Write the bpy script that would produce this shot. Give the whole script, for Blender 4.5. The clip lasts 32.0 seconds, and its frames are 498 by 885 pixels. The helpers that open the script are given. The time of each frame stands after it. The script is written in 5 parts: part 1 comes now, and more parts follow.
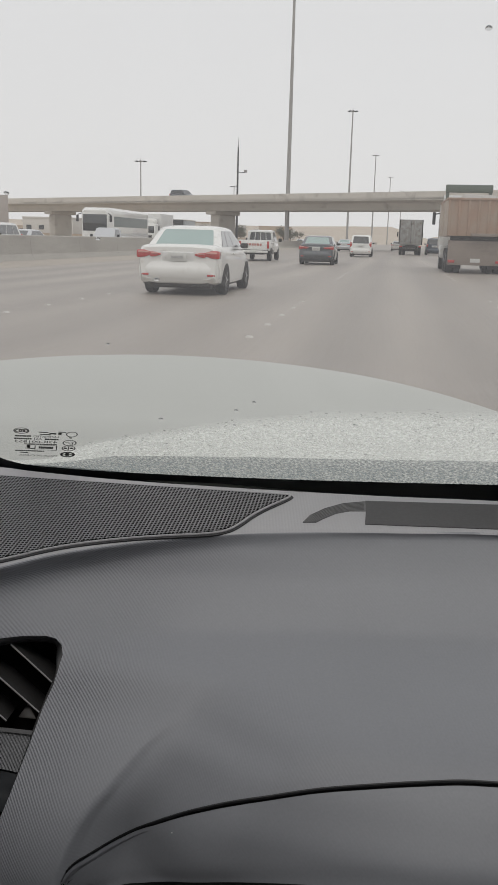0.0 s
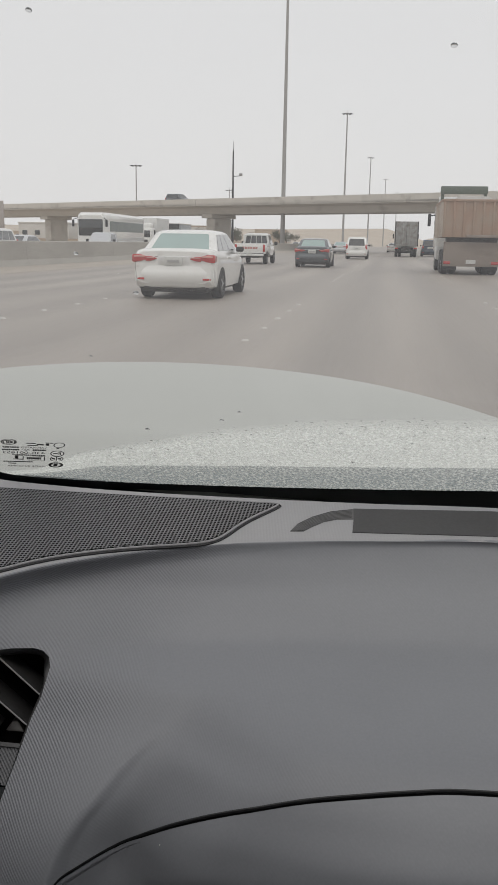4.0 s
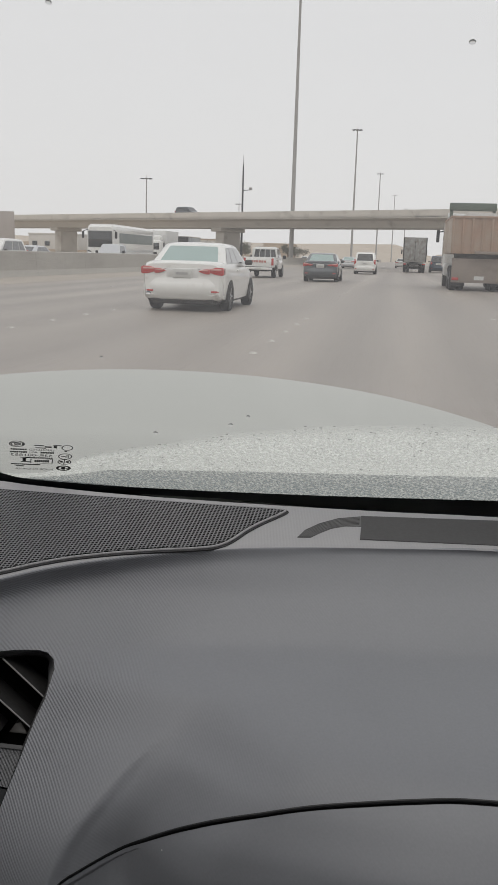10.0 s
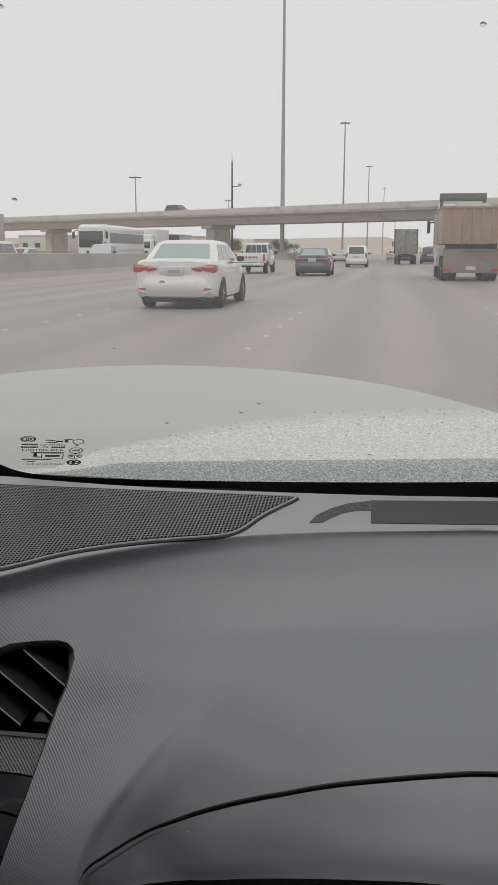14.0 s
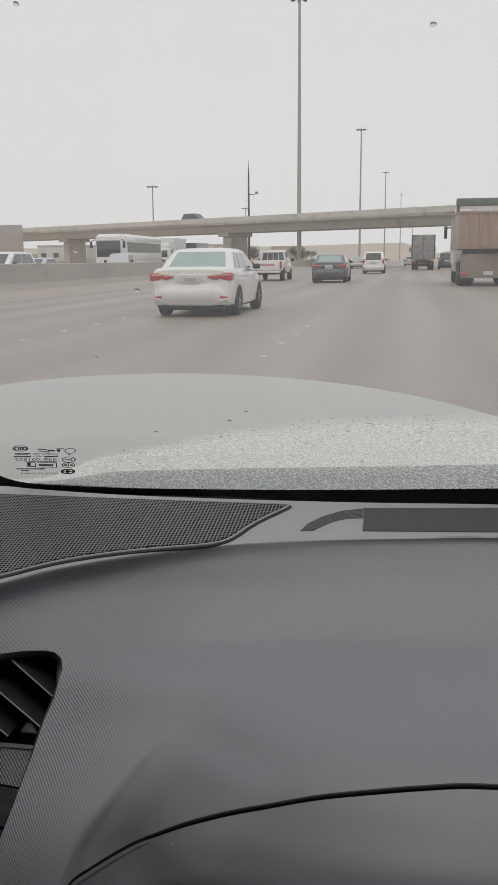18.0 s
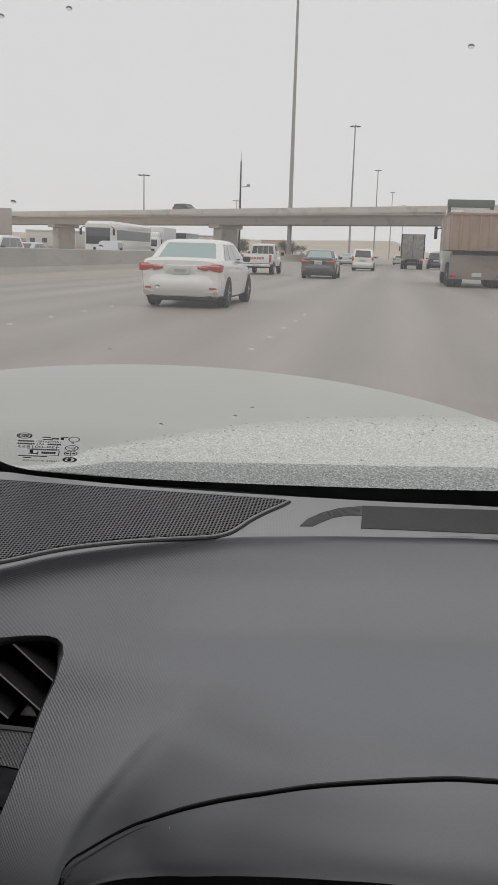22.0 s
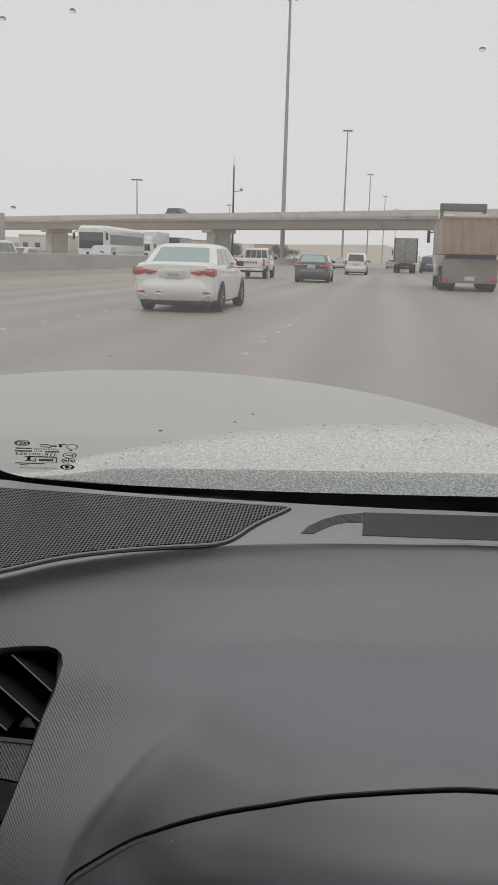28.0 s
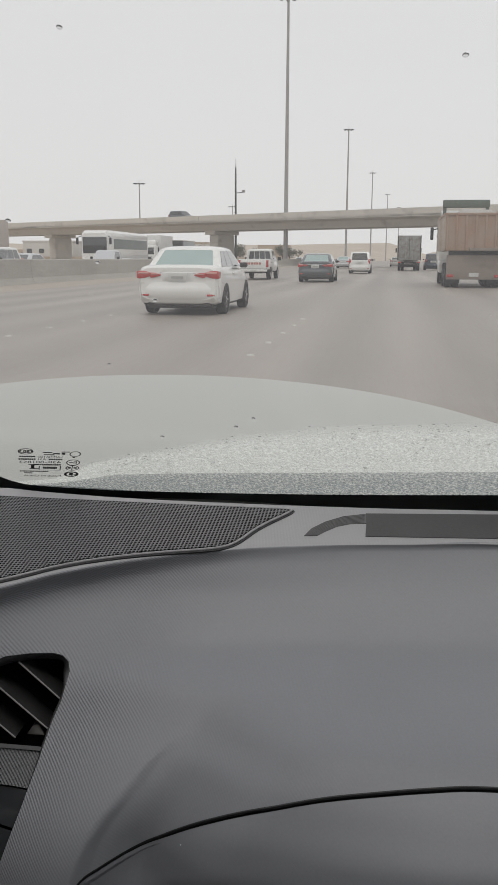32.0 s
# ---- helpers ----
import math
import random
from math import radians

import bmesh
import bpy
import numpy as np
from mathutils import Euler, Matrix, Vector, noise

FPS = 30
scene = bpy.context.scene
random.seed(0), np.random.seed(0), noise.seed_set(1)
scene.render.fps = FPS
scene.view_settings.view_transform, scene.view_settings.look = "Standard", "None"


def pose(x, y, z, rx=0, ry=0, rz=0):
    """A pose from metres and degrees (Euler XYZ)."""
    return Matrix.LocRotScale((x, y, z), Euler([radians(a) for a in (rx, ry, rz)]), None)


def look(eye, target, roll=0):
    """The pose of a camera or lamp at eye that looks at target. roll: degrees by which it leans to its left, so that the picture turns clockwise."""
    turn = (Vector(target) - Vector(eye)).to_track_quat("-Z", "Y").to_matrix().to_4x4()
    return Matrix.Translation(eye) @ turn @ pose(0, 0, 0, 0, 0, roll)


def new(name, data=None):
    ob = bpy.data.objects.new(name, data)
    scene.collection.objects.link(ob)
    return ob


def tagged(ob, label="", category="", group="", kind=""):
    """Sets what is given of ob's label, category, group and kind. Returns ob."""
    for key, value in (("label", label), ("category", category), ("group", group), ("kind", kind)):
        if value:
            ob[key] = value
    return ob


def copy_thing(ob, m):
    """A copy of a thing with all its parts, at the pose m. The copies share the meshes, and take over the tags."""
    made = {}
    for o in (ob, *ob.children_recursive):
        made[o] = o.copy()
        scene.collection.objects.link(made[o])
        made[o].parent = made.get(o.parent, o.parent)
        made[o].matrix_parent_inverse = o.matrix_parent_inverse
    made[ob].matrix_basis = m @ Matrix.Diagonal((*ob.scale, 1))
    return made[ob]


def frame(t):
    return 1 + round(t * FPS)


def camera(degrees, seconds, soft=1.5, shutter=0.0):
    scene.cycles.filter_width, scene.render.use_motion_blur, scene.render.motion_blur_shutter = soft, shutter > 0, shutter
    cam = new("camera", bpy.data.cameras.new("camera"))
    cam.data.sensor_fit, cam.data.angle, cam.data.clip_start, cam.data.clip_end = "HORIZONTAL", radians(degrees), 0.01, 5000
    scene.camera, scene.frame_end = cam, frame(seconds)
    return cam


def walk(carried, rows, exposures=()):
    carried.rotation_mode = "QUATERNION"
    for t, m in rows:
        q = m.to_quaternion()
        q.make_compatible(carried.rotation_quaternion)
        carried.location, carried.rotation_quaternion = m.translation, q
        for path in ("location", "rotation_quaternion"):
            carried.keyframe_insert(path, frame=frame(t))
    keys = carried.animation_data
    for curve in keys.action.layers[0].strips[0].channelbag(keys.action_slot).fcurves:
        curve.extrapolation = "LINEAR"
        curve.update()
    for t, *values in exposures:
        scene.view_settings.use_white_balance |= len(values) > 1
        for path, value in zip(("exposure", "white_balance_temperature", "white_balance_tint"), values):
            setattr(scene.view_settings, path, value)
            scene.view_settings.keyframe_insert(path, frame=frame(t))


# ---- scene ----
cam = camera(31.8, 32.0, soft=0.8)
# seconds, place, yaw, pitch, roll: held by hand on the passenger seat
ROWS = [
    (0.0, 0.0083, 0.0087, 1.4050, 8.952, -13.108, -1.425),
    (0.5, -0.0028, -0.0007, 1.3984, 8.659, -13.156, -1.350),
    (1.0, 0.0027, 0.0165, 1.4065, 8.823, -13.497, -1.528),
    (1.5, 0.0038, 0.0042, 1.4104, 8.707, -13.395, -1.893),
    (2.0, 0.0218, 0.0141, 1.4134, 9.025, -13.375, -1.756),
    (2.5, 0.0139, 0.0160, 1.4078, 8.832, -12.878, -1.972),
    (3.0, 0.0128, 0.0194, 1.4045, 8.457, -12.514, -1.627),
    (3.5, 0.0170, 0.0233, 1.4076, 8.501, -12.666, -1.281),
    (4.0, 0.0199, 0.0119, 1.4117, 8.697, -12.901, -0.885),
    (4.5, 0.0305, 0.0205, 1.4054, 9.246, -12.808, -0.277),
    (6.5, 0.0105, 0.0026, 1.3988, 8.636, -12.104, -0.345),
    (7.0, 0.0016, -0.0019, 1.4035, 8.579, -12.445, -1.044),
    (7.5, -0.0014, -0.0048, 1.3997, 8.761, -12.239, -0.785),
    (8.0, 0.0042, -0.0059, 1.4030, 8.740, -12.015, -1.338),
    (8.5, 0.0060, -0.0021, 1.4060, 8.989, -12.170, -1.287),
    (9.0, 0.0014, -0.0001, 1.4009, 8.908, -12.111, -1.419),
    (9.5, 0.0055, 0.0001, 1.4022, 9.023, -11.995, -1.484),
    (10.0, 0.0173, 0.0114, 1.4029, 9.252, -12.057, -1.658),
    (10.5, 0.0027, -0.0023, 1.4094, 9.332, -13.076, -0.913),
    (11.0, -0.0095, -0.0157, 1.3999, 8.207, -12.999, -1.699),
    (11.5, -0.0117, -0.0090, 1.3969, 7.922, -12.537, -1.800),
    (12.0, -0.0085, -0.0071, 1.3955, 8.249, -12.403, -1.554),
    (12.5, -0.0080, -0.0094, 1.3973, 8.326, -12.594, -1.717),
    (13.0, 0.0127, -0.0020, 1.3960, 8.833, -12.244, -1.404),
    (13.5, 0.0159, 0.0014, 1.3937, 9.076, -12.061, -0.516),
    (14.0, 0.0053, -0.0041, 1.3967, 8.681, -12.286, -0.121),
    (14.5, -0.0038, -0.0089, 1.3940, 8.407, -12.069, -0.412),
    (16.5, 0.0385, 0.0056, 1.3961, 10.001, -11.842, -0.115),
    (17.0, 0.0313, 0.0014, 1.3954, 9.804, -12.058, 0.358),
    (17.5, 0.0373, 0.0060, 1.3956, 9.733, -11.879, 0.314),
    (18.0, 0.0344, 0.0067, 1.3959, 9.786, -11.805, 0.552),
    (18.5, 0.0220, -0.0024, 1.3983, 9.551, -11.986, 0.590),
    (19.0, 0.0218, -0.0008, 1.3955, 9.583, -11.837, 0.380),
    (19.5, 0.0130, -0.0028, 1.3969, 9.340, -11.795, 0.058),
    (20.0, 0.0037, -0.0066, 1.3986, 9.272, -11.920, 0.777),
    (20.5, 0.0028, -0.0072, 1.3980, 9.188, -12.123, 0.360),
    (21.0, 0.0041, -0.0049, 1.3954, 9.022, -12.067, -0.269),
    (21.5, 0.0055, -0.0087, 1.3980, 9.090, -12.157, -0.568),
    (22.0, 0.0151, -0.0117, 1.4012, 9.108, -12.257, -1.635),
    (22.5, 0.0329, 0.0007, 1.3967, 9.787, -12.146, -0.840),
    (23.0, 0.0340, 0.0053, 1.3977, 10.002, -11.964, -0.765),
    (23.5, 0.0052, 0.0033, 1.3936, 9.053, -12.016, -0.366),
    (24.0, 0.0239, 0.0109, 1.3946, 9.808, -11.563, -0.342),
    (24.5, 0.0213, -0.0026, 1.3999, 9.587, -11.629, -1.212),
    (25.0, 0.0179, 0.0048, 1.3949, 9.536, -11.618, -0.615),
    (25.5, 0.0022, -0.0015, 1.3960, 9.141, -11.654, -0.411),
    (27.5, -0.0066, -0.0091, 1.4011, 8.668, -12.116, -1.429),
    (28.0, 0.0070, -0.0040, 1.4022, 8.671, -11.983, -1.510),
    (28.5, 0.0156, 0.0017, 1.4024, 8.619, -11.600, -1.548),
    (29.0, 0.0178, 0.0050, 1.4019, 8.624, -11.525, -0.958),
    (29.5, 0.0093, -0.0009, 1.4016, 8.596, -11.563, -0.627),
    (30.0, 0.0153, 0.0018, 1.4026, 8.652, -11.410, -0.231),
    (30.5, 0.0028, -0.0061, 1.4009, 8.740, -11.578, 0.406),
    (31.0, 0.0065, -0.0052, 1.4053, 8.786, -11.975, -0.036),
    (31.5, 0.0056, -0.0075, 1.4041, 8.680, -11.817, -0.276),
    (32.0, 0.0138, -0.0061, 1.4058, 8.905, -11.911, -0.215)
]
walk(cam, [(t, pose(x, y, z, 90 + pitch, roll, yaw)) for t, x, y, z, yaw, pitch, roll in ROWS],
     exposures=((0.0, 0.02), (13.0, 0.02), (18.0, -0.01), (20.0, -0.04), (25.0, -0.09), (28.0, -0.06), (31.0, 0.02), (32.0, 0.02)))

# ---- light: an even overcast sky and a faint, very wide sun behind the cloud ----
world = bpy.data.worlds.new("overcast")
scene.world = world
world.use_nodes = True
wn, wl = world.node_tree.nodes, world.node_tree.links
wn.clear()
sky = wn.new("ShaderNodeTexSky")
sky.sky_type, sky.sun_disc = "NISHITA", False
sky.sun_elevation, sky.sun_rotation = radians(48), radians(200)
sky.dust_density, sky.air_density = 6.0, 1.0
grey = wn.new("ShaderNodeMix")
grey.data_type = "RGBA"
grey.inputs["Factor"].default_value = 0.9
grey.inputs["B"].default_value = (8.75, 8.42, 8.45, 1)
wl.new(sky.outputs[0], grey.inputs["A"])
back = wn.new("ShaderNodeBackground")
back.inputs["Strength"].default_value = 0.1
wl.new(grey.outputs["Result"], back.inputs["Color"])
wout = wn.new("ShaderNodeOutputWorld")
wl.new(back.outputs[0], wout.inputs[0])

sun_data = bpy.data.lights.new("sun", "SUN")
sun_data.energy, sun_data.angle, sun_data.color = 0.6, radians(30), (1.0, 0.97, 0.93)
sun = new("sun", sun_data)
sun.matrix_world = look((0, 0, 60), (-8, 22, 12))

# ---- materials ----
def mat(name, base, rough=0.6, metal=0.0, vary=0.12, scale=4.0, fine=60.0, bump=0.0, coat=0.0, spec=0.5, dirt=None, dirt_at=0.6, stretch=(1, 1, 1), emit=0.0):
    """A surface with a broad and a fine variation of its colour, a grain in its relief, and patches of dirt."""
    m = bpy.data.materials.new(name)
    m.use_nodes = True
    n, l = m.node_tree.nodes, m.node_tree.links
    b = n["Principled BSDF"]
    b.inputs["Roughness"].default_value, b.inputs["Metallic"].default_value = rough, metal
    b.inputs["Coat Weight"].default_value, b.inputs["Coat Roughness"].default_value = coat, 0.08
    b.inputs["Specular IOR Level"].default_value = spec
    tc = n.new("ShaderNodeTexCoord")
    mp = n.new("ShaderNodeMapping")
    mp.inputs["Scale"].default_value = stretch
    l.new(tc.outputs["Object"], mp.inputs[0])
    big, small = n.new("ShaderNodeTexNoise"), n.new("ShaderNodeTexNoise")
    big.inputs["Scale"].default_value, big.inputs["Detail"].default_value = scale, 4
    small.inputs["Scale"].default_value, small.inputs["Detail"].default_value = fine, 3
    l.new(mp.outputs[0], big.inputs[0]), l.new(mp.outputs[0], small.inputs[0])
    add = n.new("ShaderNodeMath")
    add.operation = "ADD"
    l.new(big.outputs[0], add.inputs[0]), l.new(small.outputs[0], add.inputs[1])
    ramp = n.new("ShaderNodeMapRange")
    ramp.inputs["From Min"].default_value, ramp.inputs["From Max"].default_value = 0.6, 1.4
    ramp.inputs["To Min"].default_value, ramp.inputs["To Max"].default_value = 1 - vary, 1 + vary
    l.new(add.outputs[0], ramp.inputs[0])
    mul = n.new("ShaderNodeMix")
    mul.data_type, mul.blend_type = "RGBA", "MULTIPLY"
    mul.inputs["Factor"].default_value = 1
    mul.inputs["A"].default_value = (*base, 1)
    l.new(ramp.outputs[0], mul.inputs["B"])
    colour = mul.outputs["Result"]
    if dirt:
        spots = n.new("ShaderNodeTexNoise")
        spots.inputs["Scale"].default_value, spots.inputs["Detail"].default_value = scale * 2.3, 6
        l.new(mp.outputs[0], spots.inputs[0])
        edge = n.new("ShaderNodeMapRange")
        edge.inputs["From Min"].default_value, edge.inputs["From Max"].default_value = dirt_at - 0.12, dirt_at + 0.12
        l.new(spots.outputs[0], edge.inputs[0])
        mix = n.new("ShaderNodeMix")
        mix.data_type = "RGBA"
        mix.inputs["B"].default_value = (*dirt, 1)
        l.new(edge.outputs[0], mix.inputs["Factor"]), l.new(colour, mix.inputs["A"])
        colour = mix.outputs["Result"]
    l.new(colour, b.inputs["Base Color"])
    if bump:
        bp = n.new("ShaderNodeBump")
        bp.inputs["Strength"].default_value, bp.inputs["Distance"].default_value = bump, 1.0 / fine
        l.new(small.outputs[0], bp.inputs["Height"]), l.new(bp.outputs[0], b.inputs["Normal"])
    if emit:
        b.inputs["Emission Color"].default_value, b.inputs["Emission Strength"].default_value = (*base, 1), emit
    return m


def weave(name, base, rough, pitch, strength, angle=49, cross=0.4, fade=None):
    """Moulded dash plastic: two crossed families of fine ribs over a grain."""
    m = mat(name, base, rough, vary=0.06, scale=5, fine=420, spec=0.5)
    n, l = m.node_tree.nodes, m.node_tree.links
    tc = n.new("ShaderNodeTexCoord")
    height = None
    for turn in (angle, angle + 75):
        mp = n.new("ShaderNodeMapping")
        mp.inputs["Rotation"].default_value = (0, radians(turn), 0)
        l.new(tc.outputs["Object"], mp.inputs[0])
        w = n.new("ShaderNodeTexWave")
        w.wave_type, w.bands_direction = "BANDS", "X"
        w.inputs["Scale"].default_value = 0.314 / pitch
        w.inputs["Distortion"].default_value, w.inputs["Detail"].default_value = 0.15, 1
        l.new(mp.outputs[0], w.inputs[0])
        if height is None:
            height = w.outputs["Fac"]
        else:
            ad = n.new("ShaderNodeMath")
            ad.operation = "MULTIPLY_ADD"
            ad.inputs[1].default_value = cross
            l.new(w.outputs["Fac"], ad.inputs[0]), l.new(height, ad.inputs[2])
            height = ad.outputs[0]
    bp = n.new("ShaderNodeBump")
    bp.inputs["Strength"].default_value, bp.inputs["Distance"].default_value = strength, 0.0006
    if fade:
        sep, rel, across = n.new("ShaderNodeSeparateXYZ"), n.new("ShaderNodeMapRange"), n.new("ShaderNodeMath")
        across.operation = "MULTIPLY_ADD"
        across.inputs[1].default_value = -0.6
        l.new(tc.outputs["Object"], sep.inputs[0])
        l.new(sep.outputs["Z"], across.inputs[0]), l.new(sep.outputs["X"], across.inputs[2])
        rel.inputs["From Min"].default_value, rel.inputs["From Max"].default_value = -0.85, -0.77
        rel.inputs["To Min"].default_value, rel.inputs["To Max"].default_value = strength, fade
        high, both = n.new("ShaderNodeMapRange"), n.new("ShaderNodeMath")
        high.inputs["From Min"].default_value, high.inputs["From Max"].default_value = 1.0, 1.06
        high.inputs["To Min"].default_value, high.inputs["To Max"].default_value = 1.0, 0.55
        both.operation = "MULTIPLY"
        l.new(sep.outputs["Z"], high.inputs[0]), l.new(across.outputs[0], rel.inputs[0])
        l.new(rel.outputs[0], both.inputs[0]), l.new(high.outputs[0], both.inputs[1]), l.new(both.outputs[0], bp.inputs["Strength"])
    l.new(height, bp.inputs["Height"]), l.new(bp.outputs[0], n["Principled BSDF"].inputs["Normal"])
    return m


def pane_mat(name, tint, gloss, veil, veil_tint=(0.75, 0.76, 0.77)):
    """A thin pane: clear, with a share of mirror and a pale veil, part wet film, part painted haze."""
    m = bpy.data.materials.new(name)
    m.use_nodes = True
    n, l = m.node_tree.nodes, m.node_tree.links
    n.clear()
    clear, mirror, film = n.new("ShaderNodeBsdfTransparent"), n.new("ShaderNodeBsdfGlossy"), n.new("ShaderNodeBsdfTranslucent")
    clear.inputs[0].default_value, film.inputs[0].default_value = (*tint, 1), (*veil_tint, 1)
    mirror.inputs["Roughness"].default_value = 0.02
    a, b, out = n.new("ShaderNodeMixShader"), n.new("ShaderNodeMixShader"), n.new("ShaderNodeOutputMaterial")
    a.inputs[0].default_value, b.inputs[0].default_value = gloss, veil
    l.new(clear.outputs[0], a.inputs[1]), l.new(mirror.outputs[0], a.inputs[2])
    l.new(a.outputs[0], b.inputs[1]), l.new(film.outputs[0], b.inputs[2]), l.new(b.outputs[0], out.inputs[0])
    return m


def film_mat(name, amount, tint, scale, span=(0.42, 0.64), stretch=(1, 1, 1)):
    """Fine standing rain on glass: specks of scattered light between clear gaps."""
    m = bpy.data.materials.new(name)
    m.use_nodes = True
    n, l = m.node_tree.nodes, m.node_tree.links
    n.clear()
    tc, mp = n.new("ShaderNodeTexCoord"), n.new("ShaderNodeMapping")
    mp.inputs["Scale"].default_value = stretch
    l.new(tc.outputs["Object"], mp.inputs[0])
    noise_a, noise_b = n.new("ShaderNodeTexNoise"), n.new("ShaderNodeTexNoise")
    noise_a.inputs["Scale"].default_value, noise_a.inputs["Detail"].default_value = scale, 3
    noise_b.inputs["Scale"].default_value, noise_b.inputs["Detail"].default_value = scale * 0.08, 3
    l.new(mp.outputs[0], noise_a.inputs[0]), l.new(tc.outputs["Object"], noise_b.inputs[0])
    add = n.new("ShaderNodeMath")
    add.operation = "MULTIPLY_ADD"
    add.inputs[1].default_value = 0.1
    l.new(noise_b.outputs[0], add.inputs[0]), l.new(noise_a.outputs[0], add.inputs[2])
    ramp = n.new("ShaderNodeMapRange")
    ramp.inputs["From Min"].default_value, ramp.inputs["From Max"].default_value = span
    ramp.inputs["To Min"].default_value, ramp.inputs["To Max"].default_value = amount[0], amount[1]
    l.new(add.outputs[0], ramp.inputs[0])
    clear, wet, both = n.new("ShaderNodeBsdfTransparent"), n.new("ShaderNodeBsdfTranslucent"), n.new("ShaderNodeMixShader")
    wet.inputs[0].default_value = (*tint, 1)
    out = n.new("ShaderNodeOutputMaterial")
    wet_at, share = n.new("ShaderNodeAttribute"), n.new("ShaderNodeMath")
    wet_at.attribute_name, share.operation = "wet", "MULTIPLY"
    l.new(ramp.outputs[0], share.inputs[0]), l.new(wet_at.outputs["Fac"], share.inputs[1])
    l.new(share.outputs[0], both.inputs[0]), l.new(clear.outputs[0], both.inputs[1]), l.new(wet.outputs[0], both.inputs[2])
    l.new(both.outputs[0], out.inputs[0])
    return m


M = {}
M["dash_top"] = weave("dash_top_plastic", (0.30, 0.296, 0.306), 0.45, 0.0022, 0.10)
M["dash"] = weave("dash_plastic", (0.222, 0.228, 0.246), 0.42, 0.0023, 0.68, fade=0.07)
M["lid"] = weave("lid_plastic", (0.222, 0.228, 0.246), 0.42, 0.0026, 0.015)
M["trim"] = weave("ribbed_trim", (0.13, 0.132, 0.138), 0.5, 0.0023, 1.0)
M["black"] = mat("black_plastic", (0.012, 0.012, 0.013), 0.45, vary=0.2, fine=300, bump=0.1)
M["gloss_black"] = mat("gloss_black_panel", (0.03, 0.032, 0.035), 0.18, vary=0.1, coat=0.4)
M["grille"] = mat("grille_plastic", (0.122, 0.122, 0.127), 0.45, vary=0.08, scale=9, fine=400)
M["vane"] = mat("vane_plastic", (0.034, 0.033, 0.033), 0.6, vary=0.35, scale=40, fine=300, spec=0.2)
# near-black, hardly any gloss: the shade inside the outlet put into its colour
M["cavity"] = mat("outlet_shade_black", (0.008, 0.008, 0.008), 0.8, vary=0.1, spec=0.1)
M["vane_glint"] = mat("vane_glint_paint", (0.16, 0.16, 0.163), 0.4, vary=0.1, scale=20, fine=300)
M["tab"] = mat("tab_lit_brown", (0.020, 0.017, 0.015), 0.5, vary=0.25, scale=60, fine=500)
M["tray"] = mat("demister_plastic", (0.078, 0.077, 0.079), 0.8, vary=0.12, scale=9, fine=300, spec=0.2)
M["tray_rib"] = mat("demister_rib", (0.085, 0.085, 0.087), 0.55, vary=0.1, scale=9, fine=300)
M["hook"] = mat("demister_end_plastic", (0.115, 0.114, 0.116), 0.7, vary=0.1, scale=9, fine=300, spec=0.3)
M["frit"] = mat("black_enamel", (0.006, 0.006, 0.007), 0.35, vary=0.1)
M["rubber"] = mat("tyre_rubber", (0.02, 0.02, 0.02), 0.85, vary=0.25, scale=9, fine=120, bump=0.3)
M["rim"] = mat("wheel_metal", (0.35, 0.35, 0.36), 0.35, 0.9, vary=0.15, scale=12)
M["white_paint"] = mat("white_paint", (0.74, 0.74, 0.72), 0.25, vary=0.04, scale=2, coat=0.6, dirt=(0.45, 0.42, 0.37), dirt_at=0.72)
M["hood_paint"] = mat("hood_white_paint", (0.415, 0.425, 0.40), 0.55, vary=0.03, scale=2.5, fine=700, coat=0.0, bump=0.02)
M["silver_paint"] = mat("silver_paint", (0.52, 0.53, 0.55), 0.28, 0.4, vary=0.05, scale=2, coat=0.6)
M["grey_paint"] = mat("grey_paint", (0.10, 0.11, 0.12), 0.25, 0.4, vary=0.08, scale=2, coat=0.7, dirt=(0.2, 0.19, 0.17), dirt_at=0.75)
M["navy_paint"] = mat("navy_paint", (0.045, 0.06, 0.085), 0.3, 0.2, vary=0.08, scale=2, coat=0.6)
M["beige_paint"] = mat("beige_paint", (0.42, 0.37, 0.30), 0.4, vary=0.08, scale=2, dirt=(0.3, 0.26, 0.2), dirt_at=0.6)
M["car_glass"] = mat("car_window_glass", (0.26, 0.36, 0.34), 0.08, vary=0.1, scale=1.5, spec=0.9, coat=1.0)
M["coach_glass"] = mat("coach_window_glass", (0.13, 0.16, 0.155), 0.25, vary=0.2, scale=0.7, spec=0.4)
M["dark_glass"] = mat("dark_window_glass", (0.02, 0.024, 0.026), 0.06, vary=0.1, scale=1.5, spec=0.8, coat=0.6)
M["red_lamp"] = mat("red_lamp", (0.42, 0.035, 0.03), 0.2, vary=0.2, scale=14, coat=0.8)
M["pink_lamp"] = mat("pale_red_lens", (0.62, 0.30, 0.27), 0.2, vary=0.15, scale=14, coat=0.8)
M["plate_ink"] = mat("faded_plate_ink", (0.36, 0.36, 0.35), 0.6, vary=0.1)
M["clear_lamp"] = mat("clear_lamp", (0.75, 0.75, 0.74), 0.15, vary=0.12, scale=16, coat=0.8)
M["chrome"] = mat("chrome", (0.7, 0.7, 0.7), 0.12, 1.0, vary=0.06)
M["plate"] = mat("plate_white", (0.55, 0.55, 0.53), 0.5, vary=0.08, scale=20)
M["grime"] = mat("chassis_grime", (0.035, 0.033, 0.03), 0.8, vary=0.35, scale=6, bump=0.2)
